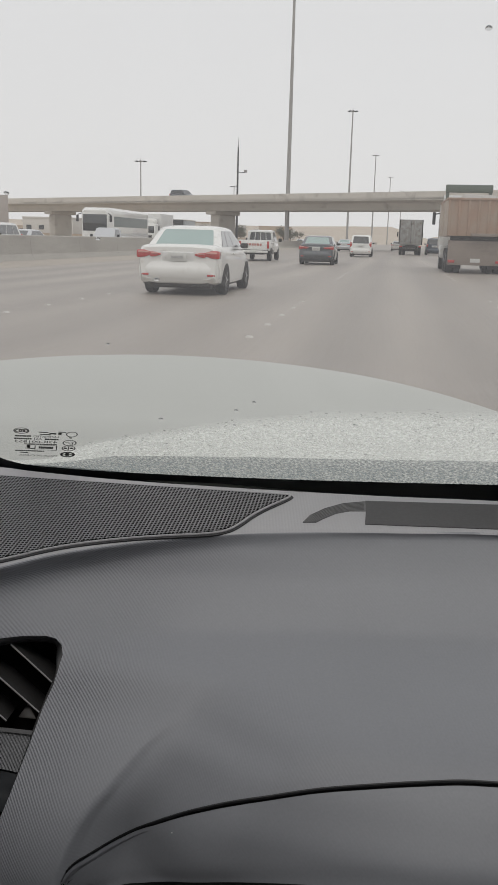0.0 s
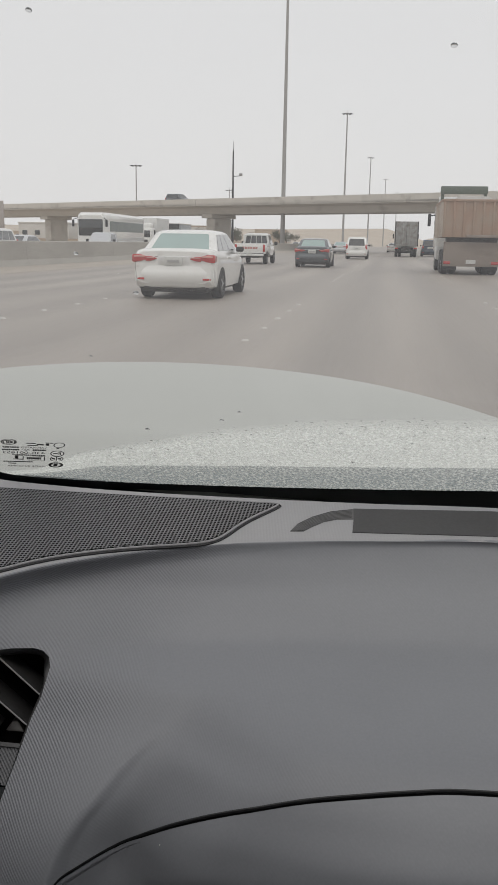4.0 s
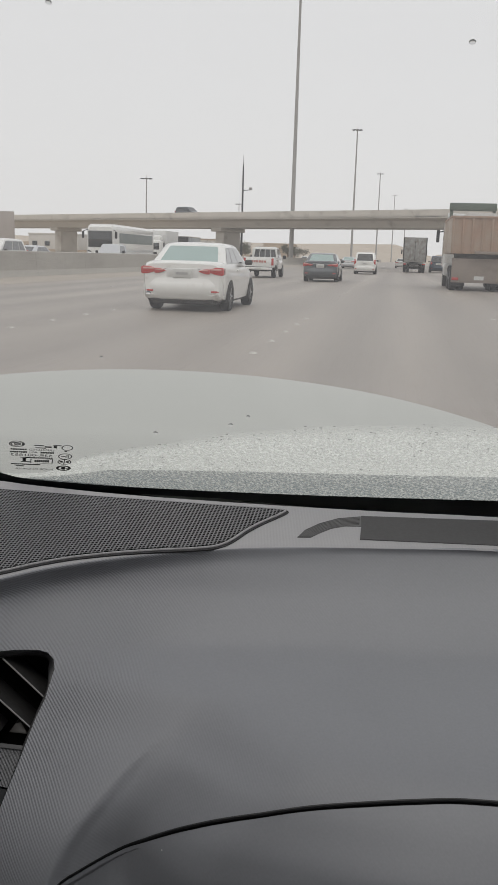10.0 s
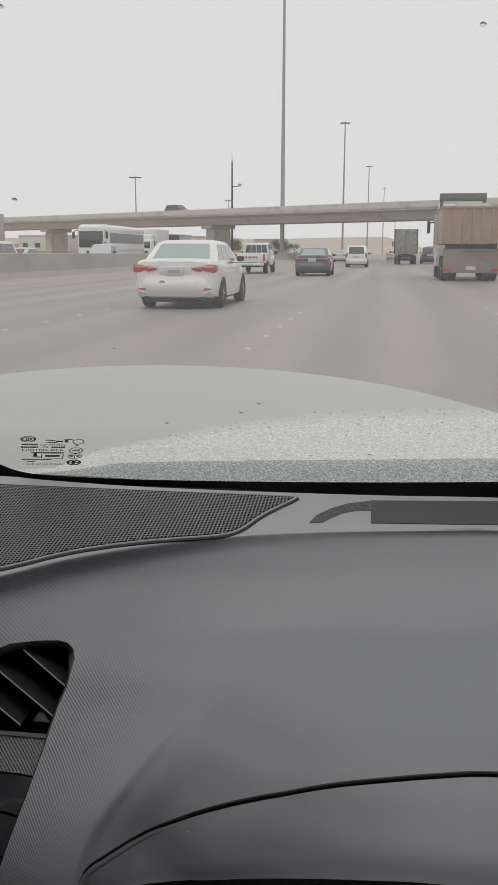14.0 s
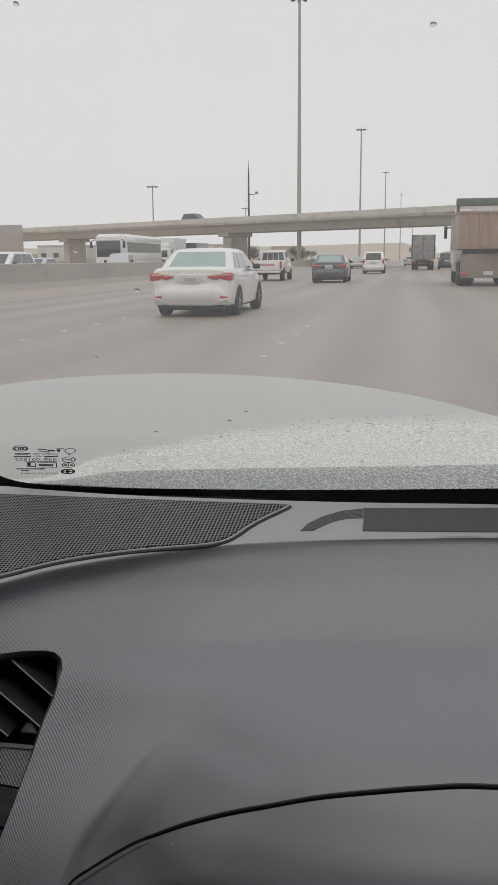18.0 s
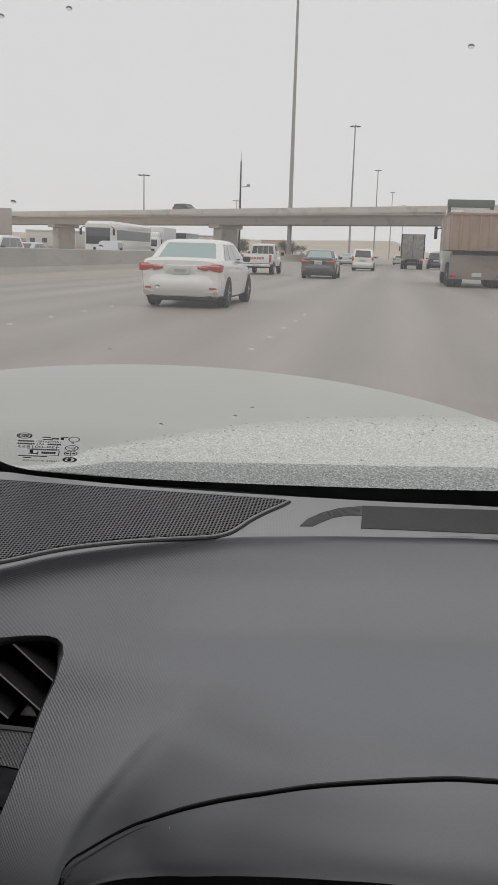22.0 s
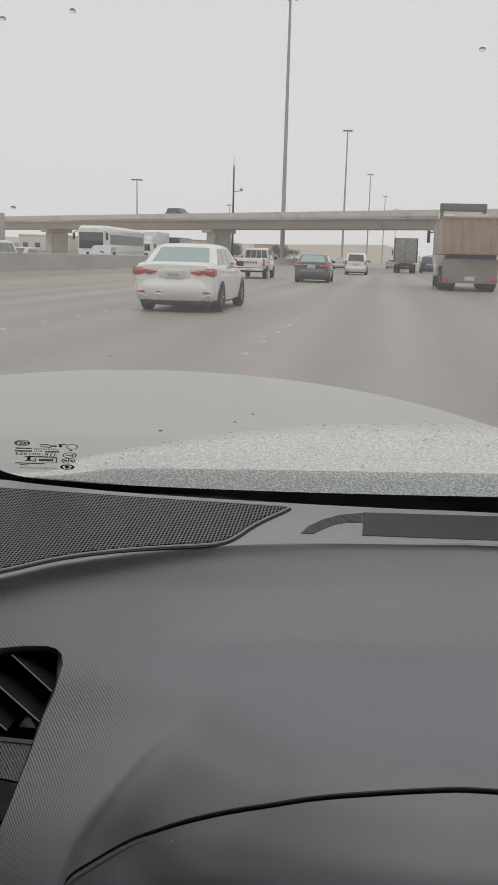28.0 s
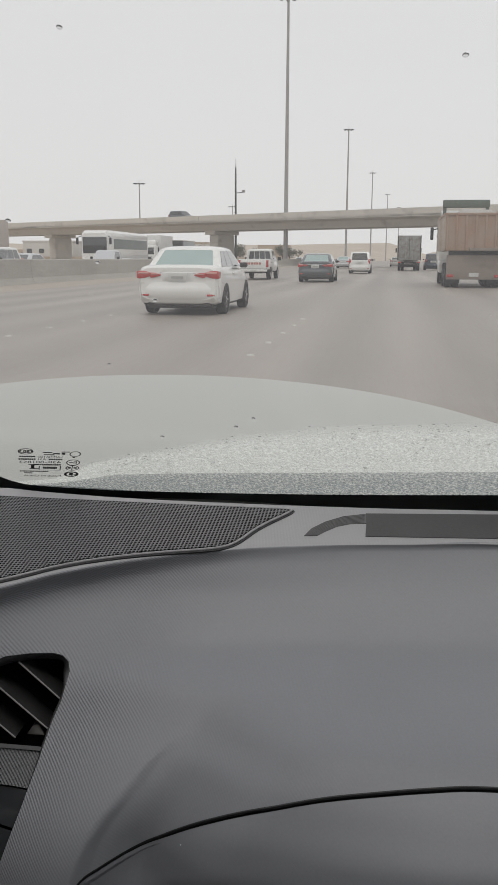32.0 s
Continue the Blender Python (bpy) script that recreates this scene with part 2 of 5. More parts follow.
M["cream"] = mat("dusty_cream_steel", (0.50, 0.44, 0.38), 0.7, vary=0.15, scale=1.4, fine=22, dirt=(0.36, 0.27, 0.21), dirt_at=0.6, stretch=(1, 1, 0.35))
M["rust"] = mat("rusty_tipper", (0.33, 0.225, 0.165), 0.75, vary=0.2, scale=1.4, fine=22, bump=0.25, dirt=(0.34, 0.27, 0.21), dirt_at=0.55, stretch=(1, 1, 0.35))
M["mud"] = mat("muddy_tailboard", (0.26, 0.22, 0.19), 0.85, vary=0.15, scale=1.2, fine=18, dirt=(0.20, 0.165, 0.14), dirt_at=0.6)
M["canvas"] = mat("grey_box_body", (0.26, 0.26, 0.25), 0.7, vary=0.15, scale=1.2, dirt=(0.18, 0.165, 0.145), dirt_at=0.55)
M["box_white"] = mat("white_box_body", (0.62, 0.62, 0.61), 0.5, vary=0.08, scale=1.2, dirt=(0.4, 0.38, 0.34), dirt_at=0.68)
M["green_paint"] = mat("green_paint", (0.10, 0.125, 0.10), 0.5, vary=0.1)
M["concrete"] = mat("barrier_concrete", (0.40, 0.38, 0.345), 0.85, vary=0.12, scale=0.5, fine=9, bump=0.15, dirt=(0.33, 0.31, 0.28), dirt_at=0.62, stretch=(1, 0.25, 1))
M["bridge"] = mat("bridge_concrete", (0.56, 0.53, 0.485), 0.85, vary=0.08, scale=0.25, fine=3, bump=0.1, dirt=(0.38, 0.355, 0.32), dirt_at=0.66)
# sand colour paled and greyed, the far hills' haze included
M["sand"] = mat("hazed_desert_sand", (0.47, 0.41, 0.345), 0.95, vary=0.12, scale=0.02, fine=0.6, bump=0.1, dirt=(0.41, 0.355, 0.295), dirt_at=0.6)
M["shoulder"] = mat("dusty_shoulder", (0.40, 0.36, 0.315), 0.9, vary=0.1, scale=0.2, fine=6, bump=0.15, stretch=(1, 0.15, 1))
# galvanised grey, lightened part way as haze on the far masts
M["pole"] = mat("hazed_galvanised_pole", (0.33, 0.325, 0.315), 0.6, 0.1, vary=0.12, scale=0.8, fine=14)
M["mast"] = mat("dark_mast", (0.06, 0.062, 0.065), 0.6, 0.3, vary=0.12, scale=0.8)
M["blue_sign"] = mat("blue_sign", (0.03, 0.14, 0.42), 0.5, vary=0.08, scale=1.5)
M["sign_white"] = mat("sign_white", (0.7, 0.72, 0.74), 0.5, vary=0.05)
M["board_back"] = mat("sign_back", (0.36, 0.33, 0.31), 0.7, vary=0.1, scale=1)
M["wall_white"] = mat("far_wall", (0.55, 0.53, 0.5), 0.85, vary=0.07, scale=0.3)
M["wall_grey"] = mat("showroom_cladding", (0.30, 0.32, 0.335), 0.5, 0.2, vary=0.08, scale=0.3)
M["wall_sand"] = mat("sandstone_wall", (0.42, 0.35, 0.28), 0.9, vary=0.1, scale=0.3)
# leaf green paled to put haze over the distant trees
M["leaf"] = mat("hazed_leaves", (0.11, 0.113, 0.085), 0.8, vary=0.3, scale=1.5)
M["bark"] = mat("bark", (0.12, 0.09, 0.07), 0.9, vary=0.2)
M["faded_red"] = mat("faded_red", (0.42, 0.16, 0.13), 0.5, vary=0.2, scale=12)
M["marker"] = mat("reflective_stud", (0.5, 0.48, 0.45), 0.45, vary=0.1, scale=30)
M["liner"] = mat("roof_liner", (0.42, 0.41, 0.40), 0.95, vary=0.05, scale=8, fine=500, bump=0.1)
M["carpet"] = mat("dark_carpet", (0.03, 0.03, 0.032), 0.95, vary=0.2, scale=20)
# the windscreen's veil lifts the dark tones outside in place of haze
M["glass"] = pane_mat("windscreen_glass", (0.97, 0.985, 0.98), 0.03, 0.05)
M["side_glass"] = pane_mat("dimming_side_glass", (0.2, 0.21, 0.21), 0.04, 0.02)
M["clear_side_glass"] = pane_mat("clear_side_glass", (0.86, 0.88, 0.88), 0.04, 0.02)
M["film"] = film_mat("rain_film", (0.17, 0.50), (0.84, 0.87, 0.82), 280, (0.40, 0.66), (1, 0.65, 0.65))
M["film_low"] = film_mat("grey_film_low", (0.0, 0.80), (0.16, 0.19, 0.195), 320, (0.38, 0.66), (1, 0.62, 0.62))
M["print"] = mat("black_print", (0.012, 0.012, 0.012), 0.6, vary=0.1)

# asphalt: worn wheel tracks and damp streaks that follow the bend of the lanes
BEND = 20000.0
ROAD = 0.2


def road_mat():
    m = mat("worn_asphalt", (0.268, 0.239, 0.211), 0.5, vary=0.08, scale=0.35, fine=14, bump=0.25, dirt=(0.315, 0.28, 0.245), dirt_at=0.58, stretch=(1, 0.06, 1), spec=0.5)
    n, l = m.node_tree.nodes, m.node_tree.links
    b = n["Principled BSDF"]
    tc, sep = n.new("ShaderNodeTexCoord"), n.new("ShaderNodeSeparateXYZ")
    l.new(tc.outputs["Object"], sep.inputs[0])
    sq, across = n.new("ShaderNodeMath"), n.new("ShaderNodeMath")
    sq.operation, across.operation = "MULTIPLY", "MULTIPLY_ADD"
    l.new(sep.outputs["Y"], sq.inputs[0]), l.new(sep.outputs["Y"], sq.inputs[1])
    across.inputs[1].default_value = -1 / BEND
    l.new(sq.outputs[0], across.inputs[0]), l.new(sep.outputs["X"], across.inputs[2])
    wave = n.new("ShaderNodeMath")
    wave.operation = "SINE"
    ph = n.new("ShaderNodeMath")
    ph.operation = "MULTIPLY_ADD"
    ph.inputs[1].default_value, ph.inputs[2].default_value = 2 * math.pi / 1.83, 0.6
    l.new(across.outputs[0], ph.inputs[0]), l.new(ph.outputs[0], wave.inputs[0])
    rng = n.new("ShaderNodeMapRange")
    rng.inputs["From Min"].default_value, rng.inputs["From Max"].default_value = -1, 1
    rng.inputs["To Min"].default_value, rng.inputs["To Max"].default_value = 0.9, 1.07
    l.new(wave.outputs[0], rng.inputs[0])
    old = b.inputs["Base Color"].links[0].from_socket
    mul = n.new("ShaderNodeMix")
    mul.data_type, mul.blend_type = "RGBA", "MULTIPLY"
    mul.inputs["Factor"].default_value = 1
    l.new(old, mul.inputs["A"]), l.new(rng.outputs[0], mul.inputs["B"]), l.new(mul.outputs["Result"], b.inputs["Base Color"])
    return m


M["road"] = road_mat()

# ---- building blocks ----
def finish(bm, name, material, parent=None, label="", smooth=True, angle=35):
    me = bpy.data.meshes.new(name)
    bmesh.ops.recalc_face_normals(bm, faces=bm.faces)
    for f in bm.faces:
        f.smooth = smooth
    bm.to_mesh(me)
    bm.free()
    me.materials.append(material)
    if smooth:
        me.set_sharp_from_angle(angle=radians(angle))
    ob = new(name, me)
    if parent:
        ob.parent = parent
    if label:
        tagged(ob, label)
    return ob


def part(name, bm, material, parent, label="", smooth=True, angle=35):
    return finish(bm, name, material, parent, label, smooth, angle)


def thing(name, label, category, group="", kind="", at=None):
    ob = tagged(new(name), label, category, group, kind)
    ob.empty_display_size = 0.2
    if at is not None:
        ob.matrix_world = at
    return ob


def box(bm, c, s, bevel=0.0, rot=None, seg=2):
    made = bmesh.ops.create_cube(bm, size=1)["verts"]
    m = Matrix.Translation(c) @ (rot or Matrix()) @ Matrix.Diagonal((*s, 1))
    bmesh.ops.transform(bm, matrix=m, verts=made)
    if bevel:
        edges = list({e for v in made for e in v.link_edges})
        bmesh.ops.bevel(bm, geom=edges, offset=bevel, segments=seg, affect="EDGES", profile=0.5)
    return bm


def boxed(c, s, bevel=0.0, rot=None):
    return box(bmesh.new(), c, s, bevel, rot)


def tube(bm, a, b, r0, r1=None, n=12, caps=True):
    a, b = Vector(a), Vector(b)
    m = Matrix.Translation((a + b) / 2) @ (b - a).to_track_quat("Z", "Y").to_matrix().to_4x4()
    bmesh.ops.create_cone(bm, cap_ends=caps, segments=n, radius1=r0, radius2=r0 if r1 is None else r1, depth=(b - a).length, matrix=m)
    return bm


def tubed(a, b, r0, r1=None, n=12):
    return tube(bmesh.new(), a, b, r0, r1, n)


def loft(rings, closed=True, cap=True, bm=None):
    """Joins rings of points, of the same count, into a skin."""
    bm = bm or bmesh.new()
    vs = [[bm.verts.new(p) for p in ring] for ring in rings]
    k = len(rings[0])
    for a, b in zip(vs, vs[1:]):
        for i in range(k if closed else k - 1):
            bm.faces.new((a[i], a[(i + 1) % k], b[(i + 1) % k], b[i]))
    if cap and closed:
        bm.faces.new(vs[0][::-1])
        bm.faces.new(vs[-1])
    return bm


def smooth01(a, b, x):
    t = min(1.0, max(0.0, (x - a) / (b - a)))
    return t * t * (3 - 2 * t)


def table(pairs, x):
    """A smooth line through fitted pairs."""
    if x <= pairs[0][0]:
        return pairs[0][1]
    for i in range(len(pairs) - 1):
        (a, p), (b, q) = pairs[i], pairs[i + 1]
        if x <= b:
            h = b - a
            d = (q - p) / h
            before = (p - pairs[i - 1][1]) / (a - pairs[i - 1][0]) if i else d
            after = (pairs[i + 2][1] - q) / (pairs[i + 2][0] - b) if i + 2 < len(pairs) else d
            m0 = 2 * before * d / (before + d) if before * d > 0 else 0.0
            m1 = 2 * after * d / (after + d) if after * d > 0 else 0.0
            t = (x - a) / h
            return p * (1 + 2 * t) * (1 - t) ** 2 + m0 * h * t * (1 - t) ** 2 + q * t * t * (3 - 2 * t) + m1 * h * t * t * (t - 1)
    return pairs[-1][1]

# ---- our own car: dashboard, windscreen, bonnet and the closed cabin ----
FACE_PANEL = [(0.55, 0.56), (0.88, 0.575), (0.9266, 0.602), (0.9516, 0.628), (0.9743, 0.655), (0.9878, 0.675), (0.9978, 0.703), (1.0064, 0.737), (1.0151, 0.775), (1.0254, 0.808),
              (1.0402, 0.828), (1.055, 0.844), (1.0701, 0.859), (1.0927, 0.877), (1.1102, 0.889)]
FACE_STACK = [(0.55, 0.59), (0.8618, 0.63), (0.909, 0.655), (0.9571, 0.693), (0.9832, 0.717), (0.9993, 0.73), (1.0189, 0.743), (1.0505, 0.757), (1.081, 0.768), (1.0947, 0.775)]
SEAM = [(-0.6, 0.7), (-0.2608, 0.71), (-0.2308, 0.8793), (-0.22, 0.8832), (-0.21, 0.8866), (-0.2, 0.8901), (-0.19, 0.8941), (-0.18, 0.8992), (-0.17, 0.9051), (-0.155, 0.9147), (-0.14, 0.9239), (-0.12, 0.9346), (-0.1, 0.9438), (-0.075, 0.9527), (-0.05, 0.9589), (-0.02, 0.9648), (0.02, 0.9704), (0.06, 0.9751), (0.1, 0.9786), (0.15, 0.9798), (0.4202, 0.9788)]
LID_FOOT = [(-0.6, 0.47), (-0.256, 0.8449), (-0.236, 0.8509), (-0.215, 0.85), (-0.195, 0.8523), (-0.175, 0.8588), (-0.155, 0.8687), (-0.135, 0.8798), (-0.11, 0.8909), (-0.085, 0.8979), (-0.05, 0.9058), (-0.01, 0.9126), (0.05, 0.9192), (0.12, 0.9214), (0.4202, 0.9208)]
CREASE = [(0.55, -0.3062), (0.8708, -0.2388), (0.8852, -0.2362), (0.9012, -0.2315), (0.9192, -0.2212), (0.9327, -0.2093), (0.9467, -0.1975), (0.9624, -0.1829), (0.9756, -0.1614), (0.9884, -0.1495), (1.12, -0.0311)]


def top_z(y):
    return 1.118 + 0.15 * (y - 0.93)


LIP = [(-1.2, 0.69), (-0.5, 0.70), (-0.40, 0.722), (-0.349, 0.752), (-0.304, 0.785), (-0.252, 0.811), (-0.205, 0.828), (-0.157, 0.842), (-0.08, 0.860), (0.035, 0.876), (0.141, 0.888), (0.4, 0.895)]


def lip_y(x):
    return table(LIP, x)


def face_y(x, z):
    """The stack's upright face, the shelf of the passenger side above it and the jutting panel below it."""
    s = x - table(CREASE, z)
    low = smooth01(0.0, 0.13, s)
    ridge = -0.026 * smooth01(1.01, 0.89, z) * (smooth01(-0.11, -0.003, s) if s < -0.003 else 0.36 * smooth01(0.014, -0.003, s) + 0.64 * smooth01(0.085, -0.003, s))
    high = (lip_y(x) - 0.775) / 0.102
    d = table(FACE_PANEL, z) - table(FACE_STACK, z)
    root = math.sqrt(d * d + 0.0006)
    drop = 0.975 - z
    scoop = 0.25 * (drop + math.sqrt(drop * drop + 0.0004)) * smooth01(-0.004, 0.060, s) * smooth01(0.30, 0.06, s) * smooth01(0.80, 0.90, z)
    under = scoop + 0.026 * smooth01(1.015, 1.075, z) * smooth01(-0.06, -0.34, x)
    return under + table(FACE_STACK, z) + 0.5 * (d + root) * high + 0.5 * (d - root) * low + ridge


def glass_z(y):
    return 1.22 + 0.6 * (0.82 - y)

def rounded(outline, times=2):
    """Cuts the corners of a closed outline."""
    for _ in range(times):
        out = []
        for (ax, ay), (bx, by) in zip(outline, outline[1:] + outline[:1]):
            out += [(ax * 0.75 + bx * 0.25, ay * 0.75 + by * 0.25), (ax * 0.25 + bx * 0.75, ay * 0.25 + by * 0.75)]
        outline = out
    return outline


def inside(poly, x, y):
    hit = False
    for (x0, y0), (x1, y1) in zip(poly, poly[1:] + poly[:1]):
        if (y0 > y) != (y1 > y) and x < (x1 - x0) * (y - y0) / (y1 - y0) + x0:
            hit = not hit
    return hit


def sheet(fn, us, vs, thick, hole=None, out=(0, -0.7, 0.7)):
    """A skin over the two lists of steps, with a back and closed edges; hole: an outline in x and z to leave out."""
    bm = bmesh.new()
    rows = [[bm.verts.new(fn(u, v)) for u in us] for v in vs]
    for a, b in zip(rows, rows[1:]):
        for i in range(len(us) - 1):
            bm.faces.new((a[i], a[i + 1], b[i + 1], b[i]))
    if hole:
        x0, x1 = min(p[0] for p in hole) - 0.02, max(p[0] for p in hole) + 0.02
        z0, z1 = min(p[1] for p in hole) - 0.02, max(p[1] for p in hole) + 0.02
        for (ax, az), (bx, bz) in zip(hole, hole[1:] + hole[:1]):
            near = [f for f in bm.faces if x0 < f.calc_center_median().x < x1 and z0 < f.calc_center_median().z < z1]
            geom = list({v for f in near for v in f.verts}) + list({e for f in near for e in f.edges}) + near
            bmesh.ops.bisect_plane(bm, geom=geom, plane_co=(ax, 0, az), plane_no=(bz - az, 0, ax - bx), dist=1e-6)
        gone = [f for f in bm.faces if inside(hole, f.calc_center_median().x, f.calc_center_median().z)]
        bmesh.ops.delete(bm, geom=gone, context="FACES")
    bmesh.ops.recalc_face_normals(bm, faces=bm.faces)
    bm.normal_update()
    if sum((f.normal.dot(Vector(out)) for f in bm.faces)) < 0:
        bmesh.ops.reverse_faces(bm, faces=bm.faces)
    bmesh.ops.solidify(bm, geom=list(bm.faces), thickness=thick)
    return bm


def steps(a, b, n):
    return [a + (b - a) * i / n for i in range(n + 1)]


dash = thing("dashboard", "dark grey ribbed plastic dashboard with a speaker grille under the windscreen", "dashboard")
XS = steps(-1.16, -0.46, 14) + steps(-0.45, -0.27, 18) + steps(-0.266, -0.10, 83) + steps(-0.09, 0.20, 29) + steps(0.215, 0.40, 8)


BACK = [(-0.5, 0.983), (-0.4424, 0.983), (-0.4042, 0.9781), (-0.3673, 0.975), (-0.2957, 0.9704), (-0.2267, 0.9692), (-0.1594, 0.9695), (-0.0934, 0.9706), (-0.0284, 0.9725), (0.0356, 0.9751), (0.0989, 0.9793), (0.149, 0.9814), (0.4, 0.9854)]


def pad_at(x, v):
    """Down the pad: 0 at the glass, 1 at the start of the rolled lip, 2 at its end, 3 at the gap above the lid."""
    left = smooth01(-0.02, -0.34, x)
    edge = lip_y(x) + 0.010 - 0.003 * left
    if v <= 1:
        y = table(BACK, x) + (edge - table(BACK, x)) * v
        return (x, y, top_z(y))
    top, lo, deep = top_z(edge), table(SEAM, x) + 0.0014, 0.0075 + 0.020 * left
    hi = top - deep
    if v <= 2:
        t, foot = v - 1, face_y(x, hi)
        nose = max(0.55 * abs(foot - edge), 0.70 * deep * left)
        slope = (foot - face_y(x, hi - 0.004)) / 0.004
        ys = (edge, edge - nose, foot + 0.55 * deep * slope - 0.004 * left, foot)
        zs = (top, top - 0.15 * nose, hi + 0.55 * deep, hi)
        weights = ((1 - t) ** 3, 3 * t * (1 - t) ** 2, 3 * t * t * (1 - t), t ** 3)
        return (x, sum(w * y for w, y in zip(weights, ys)), sum(w * z for w, z in zip(weights, zs)))
    z = hi + (lo - hi) * (v - 2)
    return (x, face_y(x, z), z)


STACK = [(-0.5000, 1.0058), (-0.4000, 1.0118), (-0.3646, 1.0178), (-0.3411, 1.0258), (-0.3197, 1.0256), (-0.2990, 1.0243), (-0.2900, 1.0222), (-0.2830, 1.0180), (-0.2790, 1.0115), (-0.2795, 1.0030), (-0.2809, 0.9907), (-0.2857, 0.9761), (-0.2899, 0.9531), (-0.2970, 0.9185), (-0.3140, 0.8555), (-0.3340, 0.7800), (-0.5000, 0.7800)]

top = sheet(pad_at, XS, steps(0, 0.24, 12) + steps(0.24, 1, 8)[1:] + [1.06, 1.12], 0.003)
part("top_panel", top, M["dash_top"], dash, "lighter matt top panel of the dashboard")
pad = sheet(pad_at, XS, steps(1.12, 2, 12) + steps(2, 3, 44)[1:], 0.003, STACK)
part("pad", pad, M["dash"], dash, "soft dark grey pad with a fine ribbed grain")


def lid_at(x, v):
    hi, lo = table(SEAM, x) - 0.0014, table(LID_FOOT, x)
    if v < 0:
        return (x, face_y(x, hi) - 0.0015 * v, hi + 0.0035 * v)
    if v > 1:
        return (x, face_y(x, lo) + 0.0044 + 0.006 * smooth01(-0.13, -0.235, x) + 0.012 * (v - 1) ** 2, lo - 0.010 * (v - 1))
    z = hi + (lo - hi) * v
    away = 0.002 * smooth01(0.6, 1.0, v) ** 2 + 0.006 * smooth01(-0.13, -0.235, x) * v
    return (x, face_y(x, z) - 0.0006 + away, z)


LXS = [x for x in XS if x > -0.2358]
part("glovebox_lid", sheet(lid_at, LXS, [-1.5, -0.6, -0.2] + steps(0, 1, 24) + [1.3, 1.7, 2.2, 3.0, 4.0], 0.003), M["lid"], dash, "smooth grey glovebox lid below a curved gap")
part("lower_panel", sheet(lambda x, v: (x, face_y(x, table(LID_FOOT, x)) + 0.036 + 0.01 * v, table(LID_FOOT, x) - 0.004 - 0.30 * v), LXS, steps(0, 1, 6), 0.003), M["tray"], dash, "dark recess under the glovebox lid")
# black sheet and black bead put the shade into the lid's seam
gap = sheet(lambda x, v: (x, face_y(x, table(SEAM, x)) + 0.004 + 0.9 * v, table(SEAM, x) - 0.007 + v), LXS, [-0.006, 0, 0.006], 0.001)
part("lid_gap", gap, M["black"], dash, "black shadow gap")
bead = bmesh.new()
bead_xs = steps(-0.2320, 0.38, 160)
loft([[(x, face_y(x, table(SEAM, x)) + 0.0012 + 0.0014 * math.sin(a), table(SEAM, x) + 0.0018 * math.cos(a)) for a in steps(0, 2 * math.pi * 7 / 8, 7)] for x in bead_xs], bm=bead)
part("seam_shade", bead, M["black"], dash, "black bead standing for the shade in the lid's gap")

crumb = bmesh.new()
bmesh.ops.create_icosphere(crumb, subdivisions=2, radius=0.0009, matrix=Matrix.Translation((-0.1454, face_y(-0.1454, 0.9104) + 0.0002, 0.9104)))
tagged(finish(crumb, "crumb", M["plate"], label="tiny white crumb stuck on the grey glovebox lid"), category="crumb")

# speaker grille: a plate with a few thousand real holes, a black sheet as the shade under it, and a rim
GRILLE = [(-0.80, 0.955), (-0.44, 0.953), (-0.293, 0.954), (-0.158, 0.955), (-0.088, 0.956), (-0.085, 0.952), (-0.118, 0.908), (-0.134, 0.870),
          (-0.145, 0.857), (-0.162, 0.849), (-0.205, 0.838), (-0.252, 0.823), (-0.304, 0.799), (-0.349, 0.763), (-0.40, 0.735), (-0.50, 0.72), (-0.80, 0.72)]


GRILLE = rounded(GRILLE)


def perforated(across, along, hole):
    """Straight columns of round holes that run towards the glass; the walls of the holes are painted black as shade."""
    verts, faces, dark = [], [], []
    square = [(1, 0), (1, 1), (0, 1), (-1, 1), (-1, 0), (-1, -1), (0, -1), (1, -1)]
    octagon = [(math.cos(math.pi / 4 * i), math.sin(math.pi / 4 * i)) for i in range(8)]
    rows, columns = int(0.26 / along), int(0.54 / across)
    for j in range(rows):
        y = 0.70 + along * j
        for i in range(columns):
            x = -0.62 + across * i
            if all(inside(GRILLE, x + dx, y + dy) for dx, dy in ((across * 0.4, 0), (-across * 0.4, 0), (0, along * 0.4), (0, -along * 0.4))):
                k = len(verts)
                verts += [(x + a * across / 2, y + b * along / 2, top_z(y + b * along / 2) + 0.0036) for a, b in square]
                for down in (0, 0.003):
                    verts += [(x + hole * a, y + hole * 1.04 * b, top_z(y + hole * 1.04 * b) + 0.0036 - down) for a, b in octagon]
                for m in range(8):
                    n = (m + 1) % 8
                    faces += [(k + m, k + n, k + 8 + n, k + 8 + m), (k + 8 + m, k + 8 + n, k + 16 + n, k + 16 + m)]
                    dark += [0, 1]
    me = bpy.data.meshes.new("grille")
    me.from_pydata(verts, [], faces)
    me.materials.append(M["grille"])
    me.materials.append(M["black"])
    me.polygons.foreach_set("material_index", dark)
    return me


